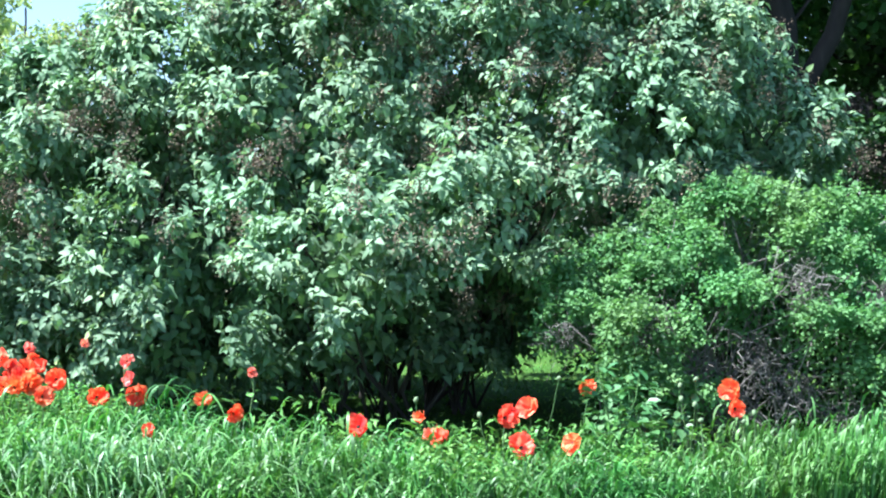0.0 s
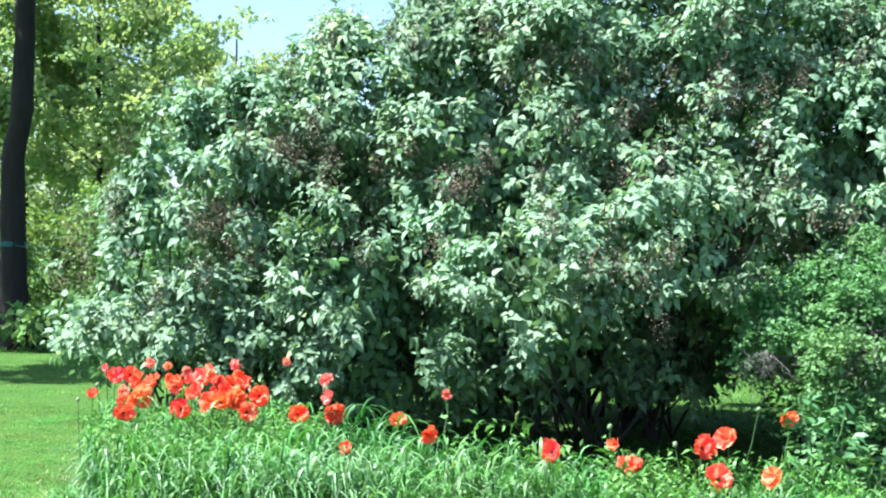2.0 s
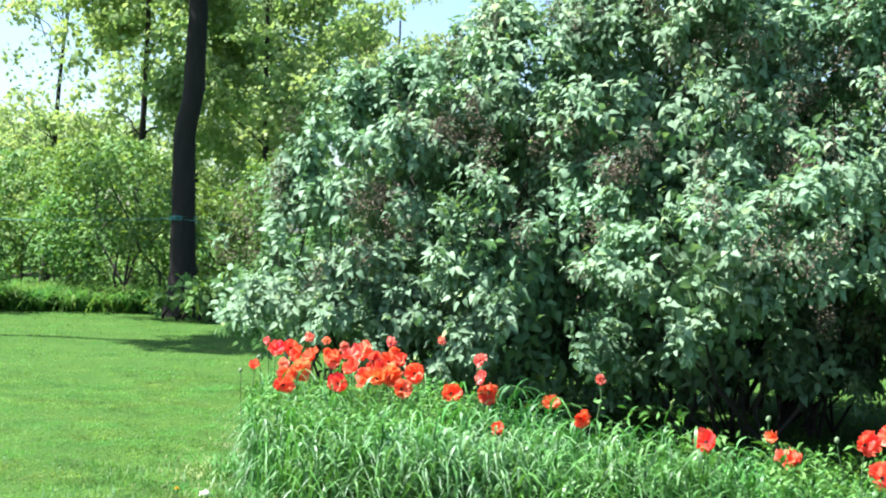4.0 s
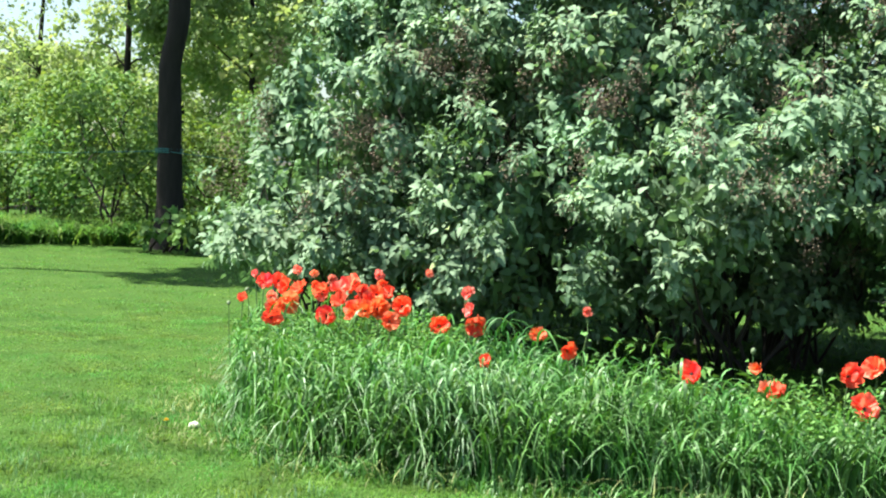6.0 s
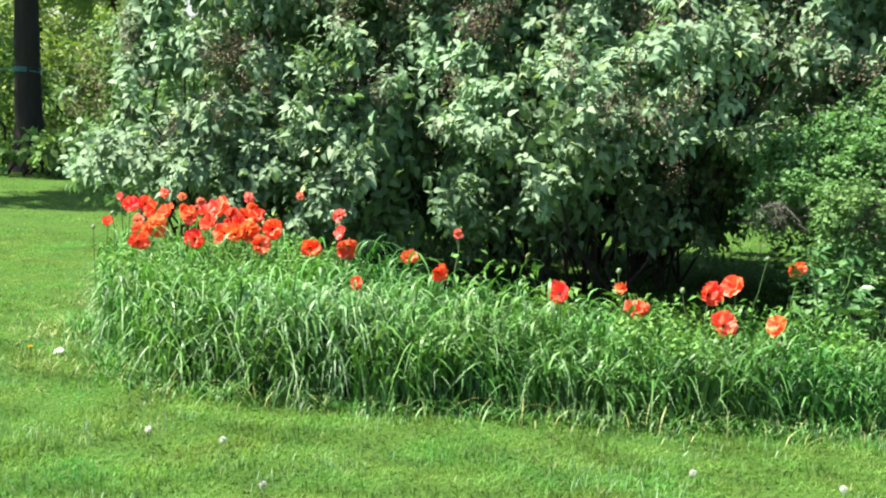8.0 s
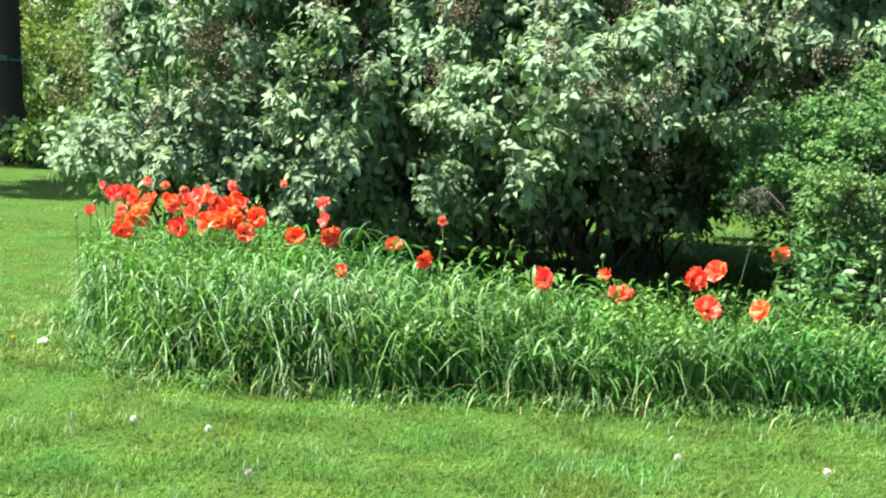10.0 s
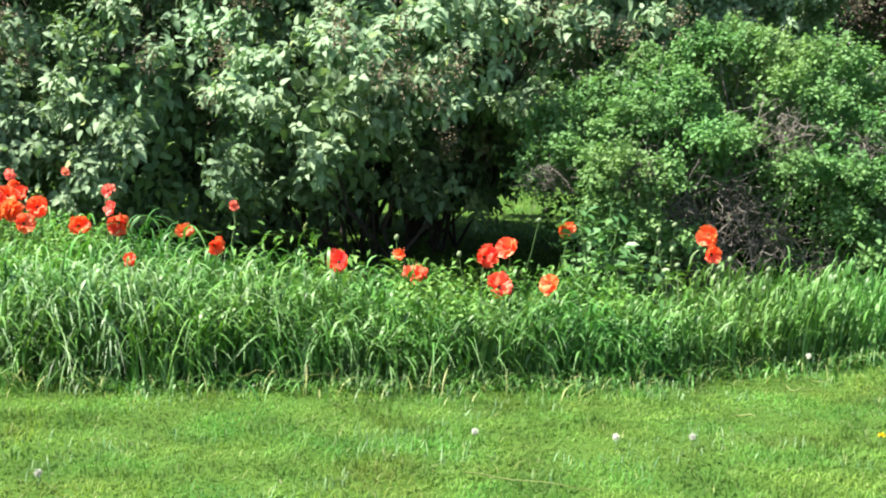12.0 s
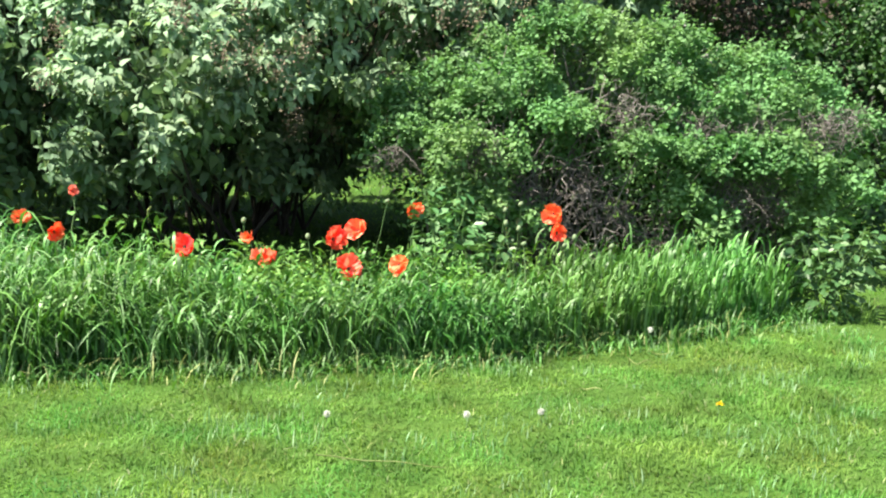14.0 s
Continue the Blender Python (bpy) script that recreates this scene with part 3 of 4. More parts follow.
lilac((2.43, 10.785), [(1.98, 10.599, 2.76, 0.77, 0.81, 0.85), (2.66, 10.506, 2.0, 0.60, 0.65, 0.72), (2.7, 10.785, 1.05, 0.72, 0.72, 0.72)], "thin-topped lilac shrub under dark trees", 15, 0.34, 220, 0.16)


def rose(at, tufts, hollows, label, seed):
    """A shrub rose: arching stems, round tufts of leafy sprays over dark hollows of dead grey twigs. tufts, hollows: centre and radius."""
    rng = np.random.default_rng(seed)
    e = thing("rose_bush", label, "shrub", (at[0], at[1], 0), "rose bushes")
    o = np.array((at[0], at[1], 0.0))
    P, U, G = [], [], []
    for t in np.array(tufts):
        c, r = t[:3], t[3] * rng.uniform(0.84, 1.0)
        n = int(1150 * r * r) + 8
        d = unit(rng.normal(size=(n * 2, 3)) * (1, 1, 0.9) + (-0.1, -0.25, 0.45))
        d = d[d[:, 2] > -0.35][:n]
        for v in d:
            lump = 1 + 0.6 * noise.noise(Vector(c + v * r) * 6.5 + Vector((seed, 0, 0)))
            axis = unit(0.7 * v + (0, 0, 0.5) + rng.normal(0, 0.3, 3))
            base, long = c + v * r * (0.72, 0.8, 0.66) * lump, rng.uniform(0.06, 0.19) + 0.08 * (rng.random() < 0.15)
            m = 26
            u = rng.random(m) ** 0.7
            side = unit(rng.normal(size=(m, 3)) + 0.45 * axis)
            P.append(base + axis * long * u[:, None] + side * (0.05 - 0.02 * u)[:, None] * rng.uniform(0.5, 1.15, (m, 1)))
            U.append(side)
            G.append(np.full(m, rng.uniform(0.8, 1.25)))
    P, U, G = np.concatenate(P), np.concatenate(U), np.concatenate(G)
    k = P[:, 2] > 0.08
    for h in np.array(hollows):
        k &= (np.linalg.norm((P - h[:3]) / (1, 1.8, 0.85), axis=1) > h[3] * rng.uniform(0.7, 1.1, len(P))) | (rng.random(len(P)) < 0.22)
    P, U, G = P[k], U[k], G[k]
    V, F = scatter(FOLD_V, FOLD_F, hang(U, rng, 0.05, 0.55, 0.3), P - o, G * rng.uniform(0.026, 0.05, len(P)))
    # thin shaded leaves deeper in
    T = np.array(tufts)
    pick = T[rng.integers(0, len(T), 8000)]
    Q = pick[:, :3] + rng.normal(0, 1, (8000, 3)) * pick[:, 3:4] * (0.8, 0.5, 0.8) + (0, 0.28, -0.12)
    Q = Q[Q[:, 2] > 0.06]
    V2, F2 = scatter(FOLD_V, FOLD_F, hang(unit(rng.normal(size=Q.shape)), rng, 0.1, 0.4, 0.5), Q - o, rng.uniform(0.03, 0.05, len(Q)))
    V, F = merge([(V, F), (V2, F2)])
    part_np("foliage", mesh_np("rose_foliage", V, [F]), ROSE, e, "small fresh green leaves in round tufts", "stuff")
    live = []
    for t in T:
        for _ in range(4):
            end = t[:3] + rng.normal(0, 0.5, 3) * t[3]
            live.append(curve_to((np.clip(rng.normal(0, 0.4), -0.5, 0.9), rng.normal(0, 0.2), 0), end - o, 0.009, 0.003, 0.2, 6, 4, 0.3, rng))
    for q in range(3):
        V, F = merge(live[q::3])
        part_np("stem", mesh_np("rose_stem", V, [F]), TWIG, e)
    twigs = []
    for h in np.array(hollows):
        for _ in range(int(600 * h[3])):
            a = h[:3] + rng.normal(0, 1, 3) * h[3] * (0.65, 0.35, 0.5) + (0, 0.1, 0)
            b = a + unit(rng.normal(0, 1, 3) + (0.2, -0.3, 0.3)) * rng.uniform(0.08, 0.26)
            if a[2] > 0.1 and b[2] > 0.05:
                twigs.append(curve_to(a - o, b - o, 0.0034, 0.0015, 0.5, 5, 3, 0.0, rng))
    V, F = merge(twigs)
    part_np("brushwood", mesh_np("brushwood", V, [F]), TWIG, e, "bare grey-brown dead twigs", "stuff")
    return e


rose((1.8, 8.85), [(0.98, 8.95, 1.14, 0.21), (1.32, 8.95, 1.34, 0.22), (1.65, 8.95, 1.51, 0.22), (1.99, 8.95, 1.68, 0.22), (2.29, 8.95, 1.71, 0.22), (2.60, 8.95, 1.61, 0.20), (1.11, 8.60, 0.96, 0.22), (1.48, 8.60, 1.19, 0.23), (1.80, 8.60, 1.34, 0.19), (2.10, 8.60, 1.10, 0.20), (2.57, 8.60, 1.44, 0.18), (0.87, 8.60, 0.91, 0.12), (1.32, 8.30, 0.85, 0.21), (1.64, 8.30, 0.80, 0.16), (2.57, 8.30, 0.92, 0.20), (1.49, 8.30, 0.50, 0.19), (1.25, 8.30, 0.53, 0.19), (1.78, 8.30, 0.40, 0.12), (2.04, 8.35, 1.10, 0.17)],
     [(2.46, 8.25, 1.17, 0.15), (2.18, 8.25, 0.67, 0.15), (2.40, 8.25, 0.45, 0.18), (0.84, 8.35, 0.82, 0.11), (1.99, 8.25, 0.33, 0.17), (1.44, 8.2, 0.90, 0.12), (1.75, 8.3, 0.62, 0.13)], "bushy green shrub rose with grey dead twigs in its hollows", 21)
rose((3.5, 8.9), [(2.99, 8.95, 1.60, 0.24), (3.41, 8.95, 1.45, 0.20), (3.72, 8.95, 1.48, 0.22), (4.15, 8.95, 1.29, 0.21), (4.47, 8.95, 1.08, 0.15), (2.88, 8.60, 1.29, 0.19), (3.25, 8.60, 1.20, 0.19), (3.69, 8.60, 1.21, 0.17), (2.91, 8.30, 0.86, 0.22), (3.25, 8.30, 0.83, 0.19), (3.58, 8.30, 0.88, 0.21), (3.87, 8.30, 0.76, 0.19), (2.95, 8.30, 0.52, 0.19), (3.18, 8.30, 0.34, 0.16), (4.17, 8.30, 0.60, 0.17), (3.92, 8.30, 0.49, 0.14)],
     [(3.42, 8.25, 0.57, 0.18), (4.03, 8.3, 1.12, 0.18), (2.80, 8.25, 0.26, 0.15), (3.02, 8.3, 1.08, 0.13), (3.55, 8.35, 1.08, 0.11)], "spreading green shrub rose with bare twigs, beside the lawn", 22)


# ---- trees ----
def tree(at, height, lean, r0, crown, mat, label, seed, leaves=9000, leaf=0.16, first=0.4, name="tree", limbs=14, knot=0.0):
    """A tapered wandering trunk, limbs to clumps of the crown, many small leaves. crown: lobes in metres from the root."""
    rng = np.random.default_rng(seed)
    e = thing(name, label, "tree", (at[0], at[1], 0))
    n = 44
    s = np.linspace(0, 1, n)
    pts = np.stack([lean[0] * s + 0.035 * height * 0.12 * np.sin(5 * s + seed), lean[1] * s + 0.03 * height * 0.1 * np.sin(4 * s + 2 * seed), height * s - 0.05], 1)
    rad = r0 * (1 - 0.72 * s) * (1 + 0.55 * np.exp(-s * height / 0.35))
    V, F = tube(pts, rad, 14)
    V += rng.normal(0, r0 * 0.035, V.shape)
    if knot:
        V[:, 0] += knot * np.interp(V[:, 2], [0, 0.4, 2.36, 3.1, 3.5, 3.9, 5], [0, 0, -0.09, -0.13, -0.06, 0.02, 0.04])
    part_np("trunk", smooth(mesh_np("trunk", V, [F])), BARK, e)
    cents = clump_centres(crown, 1.0 if crown[0][3] > 1.5 else 0.6, rng, 0.8)
    cents = cents or [(pts[-1], np.array((0, 0, 1.0)))]
    for i in rng.choice(len(cents), min(limbs, len(cents)), replace=False):
        q = cents[i][0]
        z0 = max(first * height, min(q[2] - 0.8, height * 0.97)) * rng.uniform(0.8, 1.0)
        z0 = max(z0, first * height)
        a = np.array([np.interp(z0, pts[:, 2], pts[:, j]) for j in range(3)])
        rr = np.interp(z0, pts[:, 2], rad)
        V, F = curve_to(a, q, rr * 0.35, 0.008, 0.12, 7, 6, 0.15, rng)
        part_np("limb", smooth(mesh_np("limb", V, [F])), BARK, e)
    vol = [c + rng.normal(0, 0.25, 3) for c, d in cents]
    inner = np.concatenate([np.array(q[:3]) + unit(rng.normal(size=(30, 3))) * q[3:] * rng.uniform(0.2, 0.9, (30, 1)) for q in np.array(crown)])
    C = np.concatenate([np.array(vol), inner])
    pick = rng.integers(0, len(C), leaves)
    size = 0.30 * np.mean([q[3] for q in crown])
    u = unit(rng.normal(size=(leaves, 3)))
    P = C[pick] + u * rng.random((leaves, 1)) ** 0.5 * np.clip(size, 0.3, 0.8) * (1, 1, 0.7)
    P = P[P[:, 2] > 0.15]
    u = u[:len(P)]
    V, F = scatter(SPRIG_V, SPRIG_F, hang(u, rng, 0.4, 0.5, 0.6), P, leaf * rng.uniform(0.6, 1.35, len(P)))
    part_np("crown", mesh_np("tree_crown", V, [F]), mat, e, "", "stuff")
    return e


def round_crown(z0, z1, r, rng, n=7):
    out = [(0, 0, (z0 + z1) / 2, r, r, (z1 - z0) / 2)]
    for i in range(n):
        a, z = rng.uniform(0, 6.28), rng.uniform(z0, z1 - r * 0.3)
        rr = r * rng.uniform(0.4, 0.62)
        out.append((math.cos(a) * r * 0.75, math.sin(a) * r * 0.75, z, rr, rr, rr * 0.85))
    return out


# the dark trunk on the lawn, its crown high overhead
# The two leftmost crown lobes are out of view, added to shade the trunk.
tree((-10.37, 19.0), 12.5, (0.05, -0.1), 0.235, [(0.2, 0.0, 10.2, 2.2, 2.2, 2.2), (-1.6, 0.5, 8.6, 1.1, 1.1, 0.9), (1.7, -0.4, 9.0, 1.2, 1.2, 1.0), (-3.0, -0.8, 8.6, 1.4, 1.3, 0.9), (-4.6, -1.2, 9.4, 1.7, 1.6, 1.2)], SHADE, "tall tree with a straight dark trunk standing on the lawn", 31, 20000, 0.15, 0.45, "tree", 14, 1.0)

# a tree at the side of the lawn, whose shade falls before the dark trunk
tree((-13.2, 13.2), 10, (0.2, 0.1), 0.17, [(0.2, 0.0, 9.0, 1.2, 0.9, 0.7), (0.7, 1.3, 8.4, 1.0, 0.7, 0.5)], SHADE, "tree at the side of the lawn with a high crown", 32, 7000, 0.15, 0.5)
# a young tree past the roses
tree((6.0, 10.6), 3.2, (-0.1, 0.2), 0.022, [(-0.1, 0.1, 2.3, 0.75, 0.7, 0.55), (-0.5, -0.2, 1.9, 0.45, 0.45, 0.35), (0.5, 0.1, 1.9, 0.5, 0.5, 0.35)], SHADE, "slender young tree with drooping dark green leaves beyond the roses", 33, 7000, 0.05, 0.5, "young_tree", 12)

# sunlit woods beyond the lawn
wr = np.random.default_rng(5)
for i, (ax, r, h, cr) in enumerate([(-46, 33, 4.4, 2.0), (-41, 38, 4.8, 2.0), (-37, 44, 5.6, 2.2), (-31.8, 31, 11, 2.0), (-29, 35, 12, 2.6), (-25.8, 31, 9.8, 2.1), (-23, 36, 9.2, 2.0), (-19.6, 44, 10.4, 1.8), (-14, 46, 7, 2.4), (-7, 40, 8, 3.0), (-34, 40, 5.0, 1.8), (-30, 45, 10, 3.0), (-26, 45, 10, 2.6)]):
    a = radians(ax * 0.97)
    tree((r * math.sin(a), r * math.cos(a)), h * 0.9, (wr.uniform(-0.6, 0.6), 0), 0.11, round_crown(h * 0.22, h, cr, wr), WOODS, "sunlit yellow-green broadleaf tree at the edge of the wood", 40 + i, 12500, 0.17, 0.25, "tree", 6)

tree((-19.2, 27.6), 7.6, (0.5, 0), 0.10, round_crown(1.8, 8.4, 1.35, wr, 9), WOODS, "thin-crowned sunlit tree at the edge of the wood", 58, 3800, 0.14, 0.2)

# dark trees behind the lilacs, with the shade put into their leaf colour
# Last three crown lobes are out of view, added to shade limbs and brush.
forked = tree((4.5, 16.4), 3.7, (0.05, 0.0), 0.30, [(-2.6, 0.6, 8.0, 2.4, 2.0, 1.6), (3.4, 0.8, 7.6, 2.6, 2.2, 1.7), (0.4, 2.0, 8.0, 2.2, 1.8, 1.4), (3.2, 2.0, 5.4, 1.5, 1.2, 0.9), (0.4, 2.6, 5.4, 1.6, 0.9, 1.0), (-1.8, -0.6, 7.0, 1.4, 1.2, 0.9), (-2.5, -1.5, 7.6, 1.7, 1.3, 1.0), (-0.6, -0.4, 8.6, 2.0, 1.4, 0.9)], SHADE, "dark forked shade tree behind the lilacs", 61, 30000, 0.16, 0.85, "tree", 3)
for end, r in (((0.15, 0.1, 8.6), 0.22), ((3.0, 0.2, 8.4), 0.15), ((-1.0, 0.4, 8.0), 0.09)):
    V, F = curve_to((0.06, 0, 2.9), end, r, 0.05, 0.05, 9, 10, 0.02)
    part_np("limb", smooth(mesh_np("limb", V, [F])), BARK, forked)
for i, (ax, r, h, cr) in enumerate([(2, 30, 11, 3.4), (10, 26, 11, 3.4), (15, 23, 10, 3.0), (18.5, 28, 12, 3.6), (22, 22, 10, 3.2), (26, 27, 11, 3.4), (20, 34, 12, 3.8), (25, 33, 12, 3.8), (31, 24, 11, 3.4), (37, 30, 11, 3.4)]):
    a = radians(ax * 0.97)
    tree((r * math.sin(a), r * math.cos(a)), h * 0.9, (wr.uniform(-0.6, 0.6), 0), 0.18, round_crown(h * 0.12, h, cr, wr), SHADE, "dense tree in the shaded wood, shade put into its leaf green", 70 + i, 7800, 0.22, 0.2)


# thicket under the woods
def thicket(at, r, h, mat, label, seed, n=3500, leaf=(0.09, 0.2)):
    rng = np.random.default_rng(seed)
    e = thing("thicket_shrub", label, "shrub", (at[0], at[1], 0), "thicket at the wood's edge")
    lobes = [(rng.uniform(-r, r) * 0.6, rng.uniform(-r, r) * 0.3, h * rng.uniform(0.35, 0.6), r * 0.6, r * 0.5, h * 0.45) for _ in range(4)]
    cents = clump_centres(lobes, 0.55 if r > 1 else 0.3, rng, 0.4)
    P, U = clump_leaves(cents, 0.25, 0.5, n / max(1, len(cents)) / 0.14, rng)
    P, U = P[P[:, 2] > 0.02], U[P[:, 2] > 0.02]
    V, F = scatter(SPRIG_V, SPRIG_F, hang(U, rng, 0.4, 0.55, 0.5), P, rng.uniform(*leaf, len(P)))
    part_np("foliage", mesh_np("thicket_foliage", V, [F]), mat, e, "", "stuff")
    for _ in range(6):
        c = cents[rng.integers(len(cents))][0]
        V, F = curve_to((rng.normal(0, 0.3), rng.normal(0, 0.2), 0), c, 0.03, 0.01, 0.15, 6, 5, 0.3, rng)
        part_np("stem", mesh_np("thicket_stem", V, [F]), BRANCH, e)
    return e


for i, ax in enumerate(np.linspace(-47, -20, 10)):
    a, r = radians(ax * 0.97), 26.0 + 2.5 * math.sin(i * 2.3)
    thicket((r * math.sin(a), r * math.cos(a)), 1.9, 2.6 + 0.8 * math.sin(i * 1.7), UNDER, "leafy green undergrowth shrub below the trees", 90 + i, 5800, (0.06, 0.14))
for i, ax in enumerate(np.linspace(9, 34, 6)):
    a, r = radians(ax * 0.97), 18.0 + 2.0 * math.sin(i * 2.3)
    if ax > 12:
        thicket((r * math.sin(a), r * math.cos(a)), 1.7, 3.2 + 0.6 * math.sin(i * 1.7), SHADE, "leafy shrub in deep shade, darkened in its leaf colour", 110 + i, 6000, (0.06, 0.13))
thicket((5.9, 15.9), 1.5, 3.2, SHADED_BRUSH, "dead brown brush behind the roses, darkened for deep shade", 125, 9000, (0.03, 0.08))
# Dark leaf masses added as backing for shade in the lilacs' gaps.
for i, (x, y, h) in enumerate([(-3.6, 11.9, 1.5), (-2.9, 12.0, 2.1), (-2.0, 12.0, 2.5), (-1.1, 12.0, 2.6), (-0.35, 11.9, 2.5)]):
    thicket((x, y), 0.85, h, SHADE, "dark leaf backing added for the shade behind the lilacs", 130 + i, 3800, (0.06, 0.12))
# Low dark backing added so the hollows under the roses read as shade.
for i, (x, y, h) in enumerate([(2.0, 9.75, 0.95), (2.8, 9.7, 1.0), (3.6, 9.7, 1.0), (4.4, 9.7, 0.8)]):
    thicket((x, y), 0.62, h, SHADE, "low dark leaf backing added for the shade behind the roses", 140 + i, 2600, (0.05, 0.10))
thicket((-9.9, 18.2), 0.45, 0.5, UNDER, "low weedy tuft beside the dark trunk", 120, 500)

# unmown strip along the wood
sx, sy = wedge(17000, -48, -20, 22.4, 26.0, 1.0, 0.15)
keep = sy > 17.0
sb = np.stack([sx[keep], sy[keep], np.zeros(keep.sum())], 1)
sn = len(sb)
strips("unmown_grass", "tall unmown grass strip along the edge of the wood", "grass", LAWN,
       [blades(sb, RNG.uniform(0.4, 0.75, sn), RNG.uniform(0, 6.28, sn), RNG.uniform(0.9, 1.9, sn), RNG.uniform(0.02, 0.035, sn), 3, 0.4)])


# ---- post and cord ----
def post():
    e = thing("fence_post", "thin grey weathered steel post among lilac leaves", "post", (-3.97, 9.0, 0))
    V, F = tube([(0, 0, -0.1), (0, 0, 0.4), (0.004, 0, 0.8), (0.01, 0, 1.12)], [0.015, 0.015, 0.0145, 0.014], 10)
    part_np("shaft", smooth(mesh_np("post_shaft", V, [F])), GALV, e)
    V, F = tube([(0.01, 0, 1.115), (0.01, 0, 1.135), (0.01, 0, 1.14)], [0.018, 0.018, 0.004], 10)
    part_np("cap", mesh_np("post_cap", V, [F]), GALV, e)
    return e


post()


def cord():
    e = thing("clothes_line", "turquoise cord tied round the dark trunk", "cord", (-10.43, 19.0, 1.70))
    a = np.linspace(0, 2 * np.pi, 25)
    for k in range(3):
        p = np.stack([0.235 * np.cos(a), 0.235 * np.sin(a), -0.03 + 0.03 * k + 0.004 * np.sin(3 * a)], 1)
        V, F = tube(p, np.full(25, 0.009), 6)
        part_np("loop", smooth(mesh_np("cord_loop", V, [F])), ROPE, e)
    for end in ((-9.0, 2.0, 0.0), (3.6, 0.6, 0.0)):
        s = np.linspace(0, 1, 20)[:, None]
        p = np.array(end) * s + np.array((0, -0.225, 0)) * (1 - s)
        p[:, 2] += -0.12 * 4 * (s * (1 - s))[:, 0]
        V, F = tube(p, np.full(20, 0.006), 6)
        part_np("line", smooth(mesh_np("cord_line", V, [F])), ROPE, e)
    return e


cord()


# ---- poppies ----
def petal_mesh(name, size, cup, seed, wide=1.2):
    """One crumpled petal: a fan that rises and flares, with a wavy rim."""
    rng = np.random.default_rng(seed)
    nu, nv = 15, 6
    ph = rng.uniform(0, 6.28, 4)
    V = []
    for j in range(nv):
        v = j / (nv - 1)
        for i in range(nu):
            u = i / (nu - 1) * 2 - 1
            a = u * wide * (0.35 + 0.65 * min(1, v * 1.6))
            rr = v * (1 - 0.10 * u * u + (0.05 * math.sin(4 * u + ph[0]) + 0.04 * math.sin(13 * u + ph[3])) * v)
            lift = cup * v ** 1.3 - (0.35 * cup) * v ** 3
            crease = v * v * (0.17 * math.sin(6 * u + ph[1]) + 0.11 * math.sin(12 * u + ph[2] + 3 * v))
            V.append((math.sin(a) * rr * size, math.cos(a) * rr * size, (lift + crease) * size))
    F = [[j * nu + i, j * nu + i + 1, (j + 1) * nu + i + 1, (j + 1) * nu + i] for j in range(nv - 1) for i in range(nu - 1)]
    return smooth(mesh_np(name, np.array(V), [np.array(F)]))


PETALS = [petal_mesh("petal", 0.080, c, s) for s, c in ((1, 0.6), (2, 0.85), (3, 1.1), (4, 1.6), (5, 1.35))]


def ball(r, squash=1.0, seg=8, rings=6, bumps=0.0, seed=0):
    rng = np.random.default_rng(seed)
    V, F = [(0, 0, -r * squash)], []
    for j in range(1, rings):
        t = math.pi * j / rings
        for i in range(seg):
            a = 2 * math.pi * i / seg
            q = r * (1 + bumps * rng.normal())
            V.append((q * math.sin(t) * math.cos(a), q * math.sin(t) * math.sin(a), -q * squash * math.cos(t)))
    V.append((0, 0, r * squash))
    for i in range(seg):
        k = (i + 1) % seg
        F.append((0, 1 + k, 1 + i, 1 + i))
        for j in range(rings - 2):
            b = 1 + j * seg
            F.append((b + i, b + k, b + seg + k, b + seg + i))
        F.append((1 + (rings - 2) * seg + i, 1 + (rings - 2) * seg + k, len(V) - 1, len(V) - 1))
    tri = np.array([(f[0], f[1], f[2]) for f in F if f[2] == f[3]])
    quad = np.array([f for f in F if f[2] != f[3]])
    return smooth(mesh_np("ball", np.array(V), [quad, tri]))


HEART = ball(0.0125, 0.8, 10, 6, 0.08, 3)
POD_ME = ball(0.014, 1.35, 8, 6, 0.03, 4)
FRINGE_V, FRINGE_F = scatter(SPRIG_V, SPRIG_F, frames_of(unit(np.random.default_rng(2).normal(size=(60, 3)) * (1, 1, 0.2) + (0, 0, 0.5)), np.random.default_rng(3).normal(size=(60, 3))), np.zeros((60, 3)), np.full(60, 0.02))
FRINGE = mesh_np("stamens", FRINGE_V, [FRINGE_F])


def stem_to(rng, z, lean, r=0.0035):
    """A hairy stem from the root up to the head, which sits at lean, z."""
    s = np.linspace(0, 1, 8)
    p = np.stack([lean[0] * s ** 1.6, lean[1] * s ** 1.6, z * s], 1)
    p[1:-1, :2] += rng.normal(0, 0.006, (6, 2))
    return tube(p, np.linspace(r * 1.3, r, 8), 6)


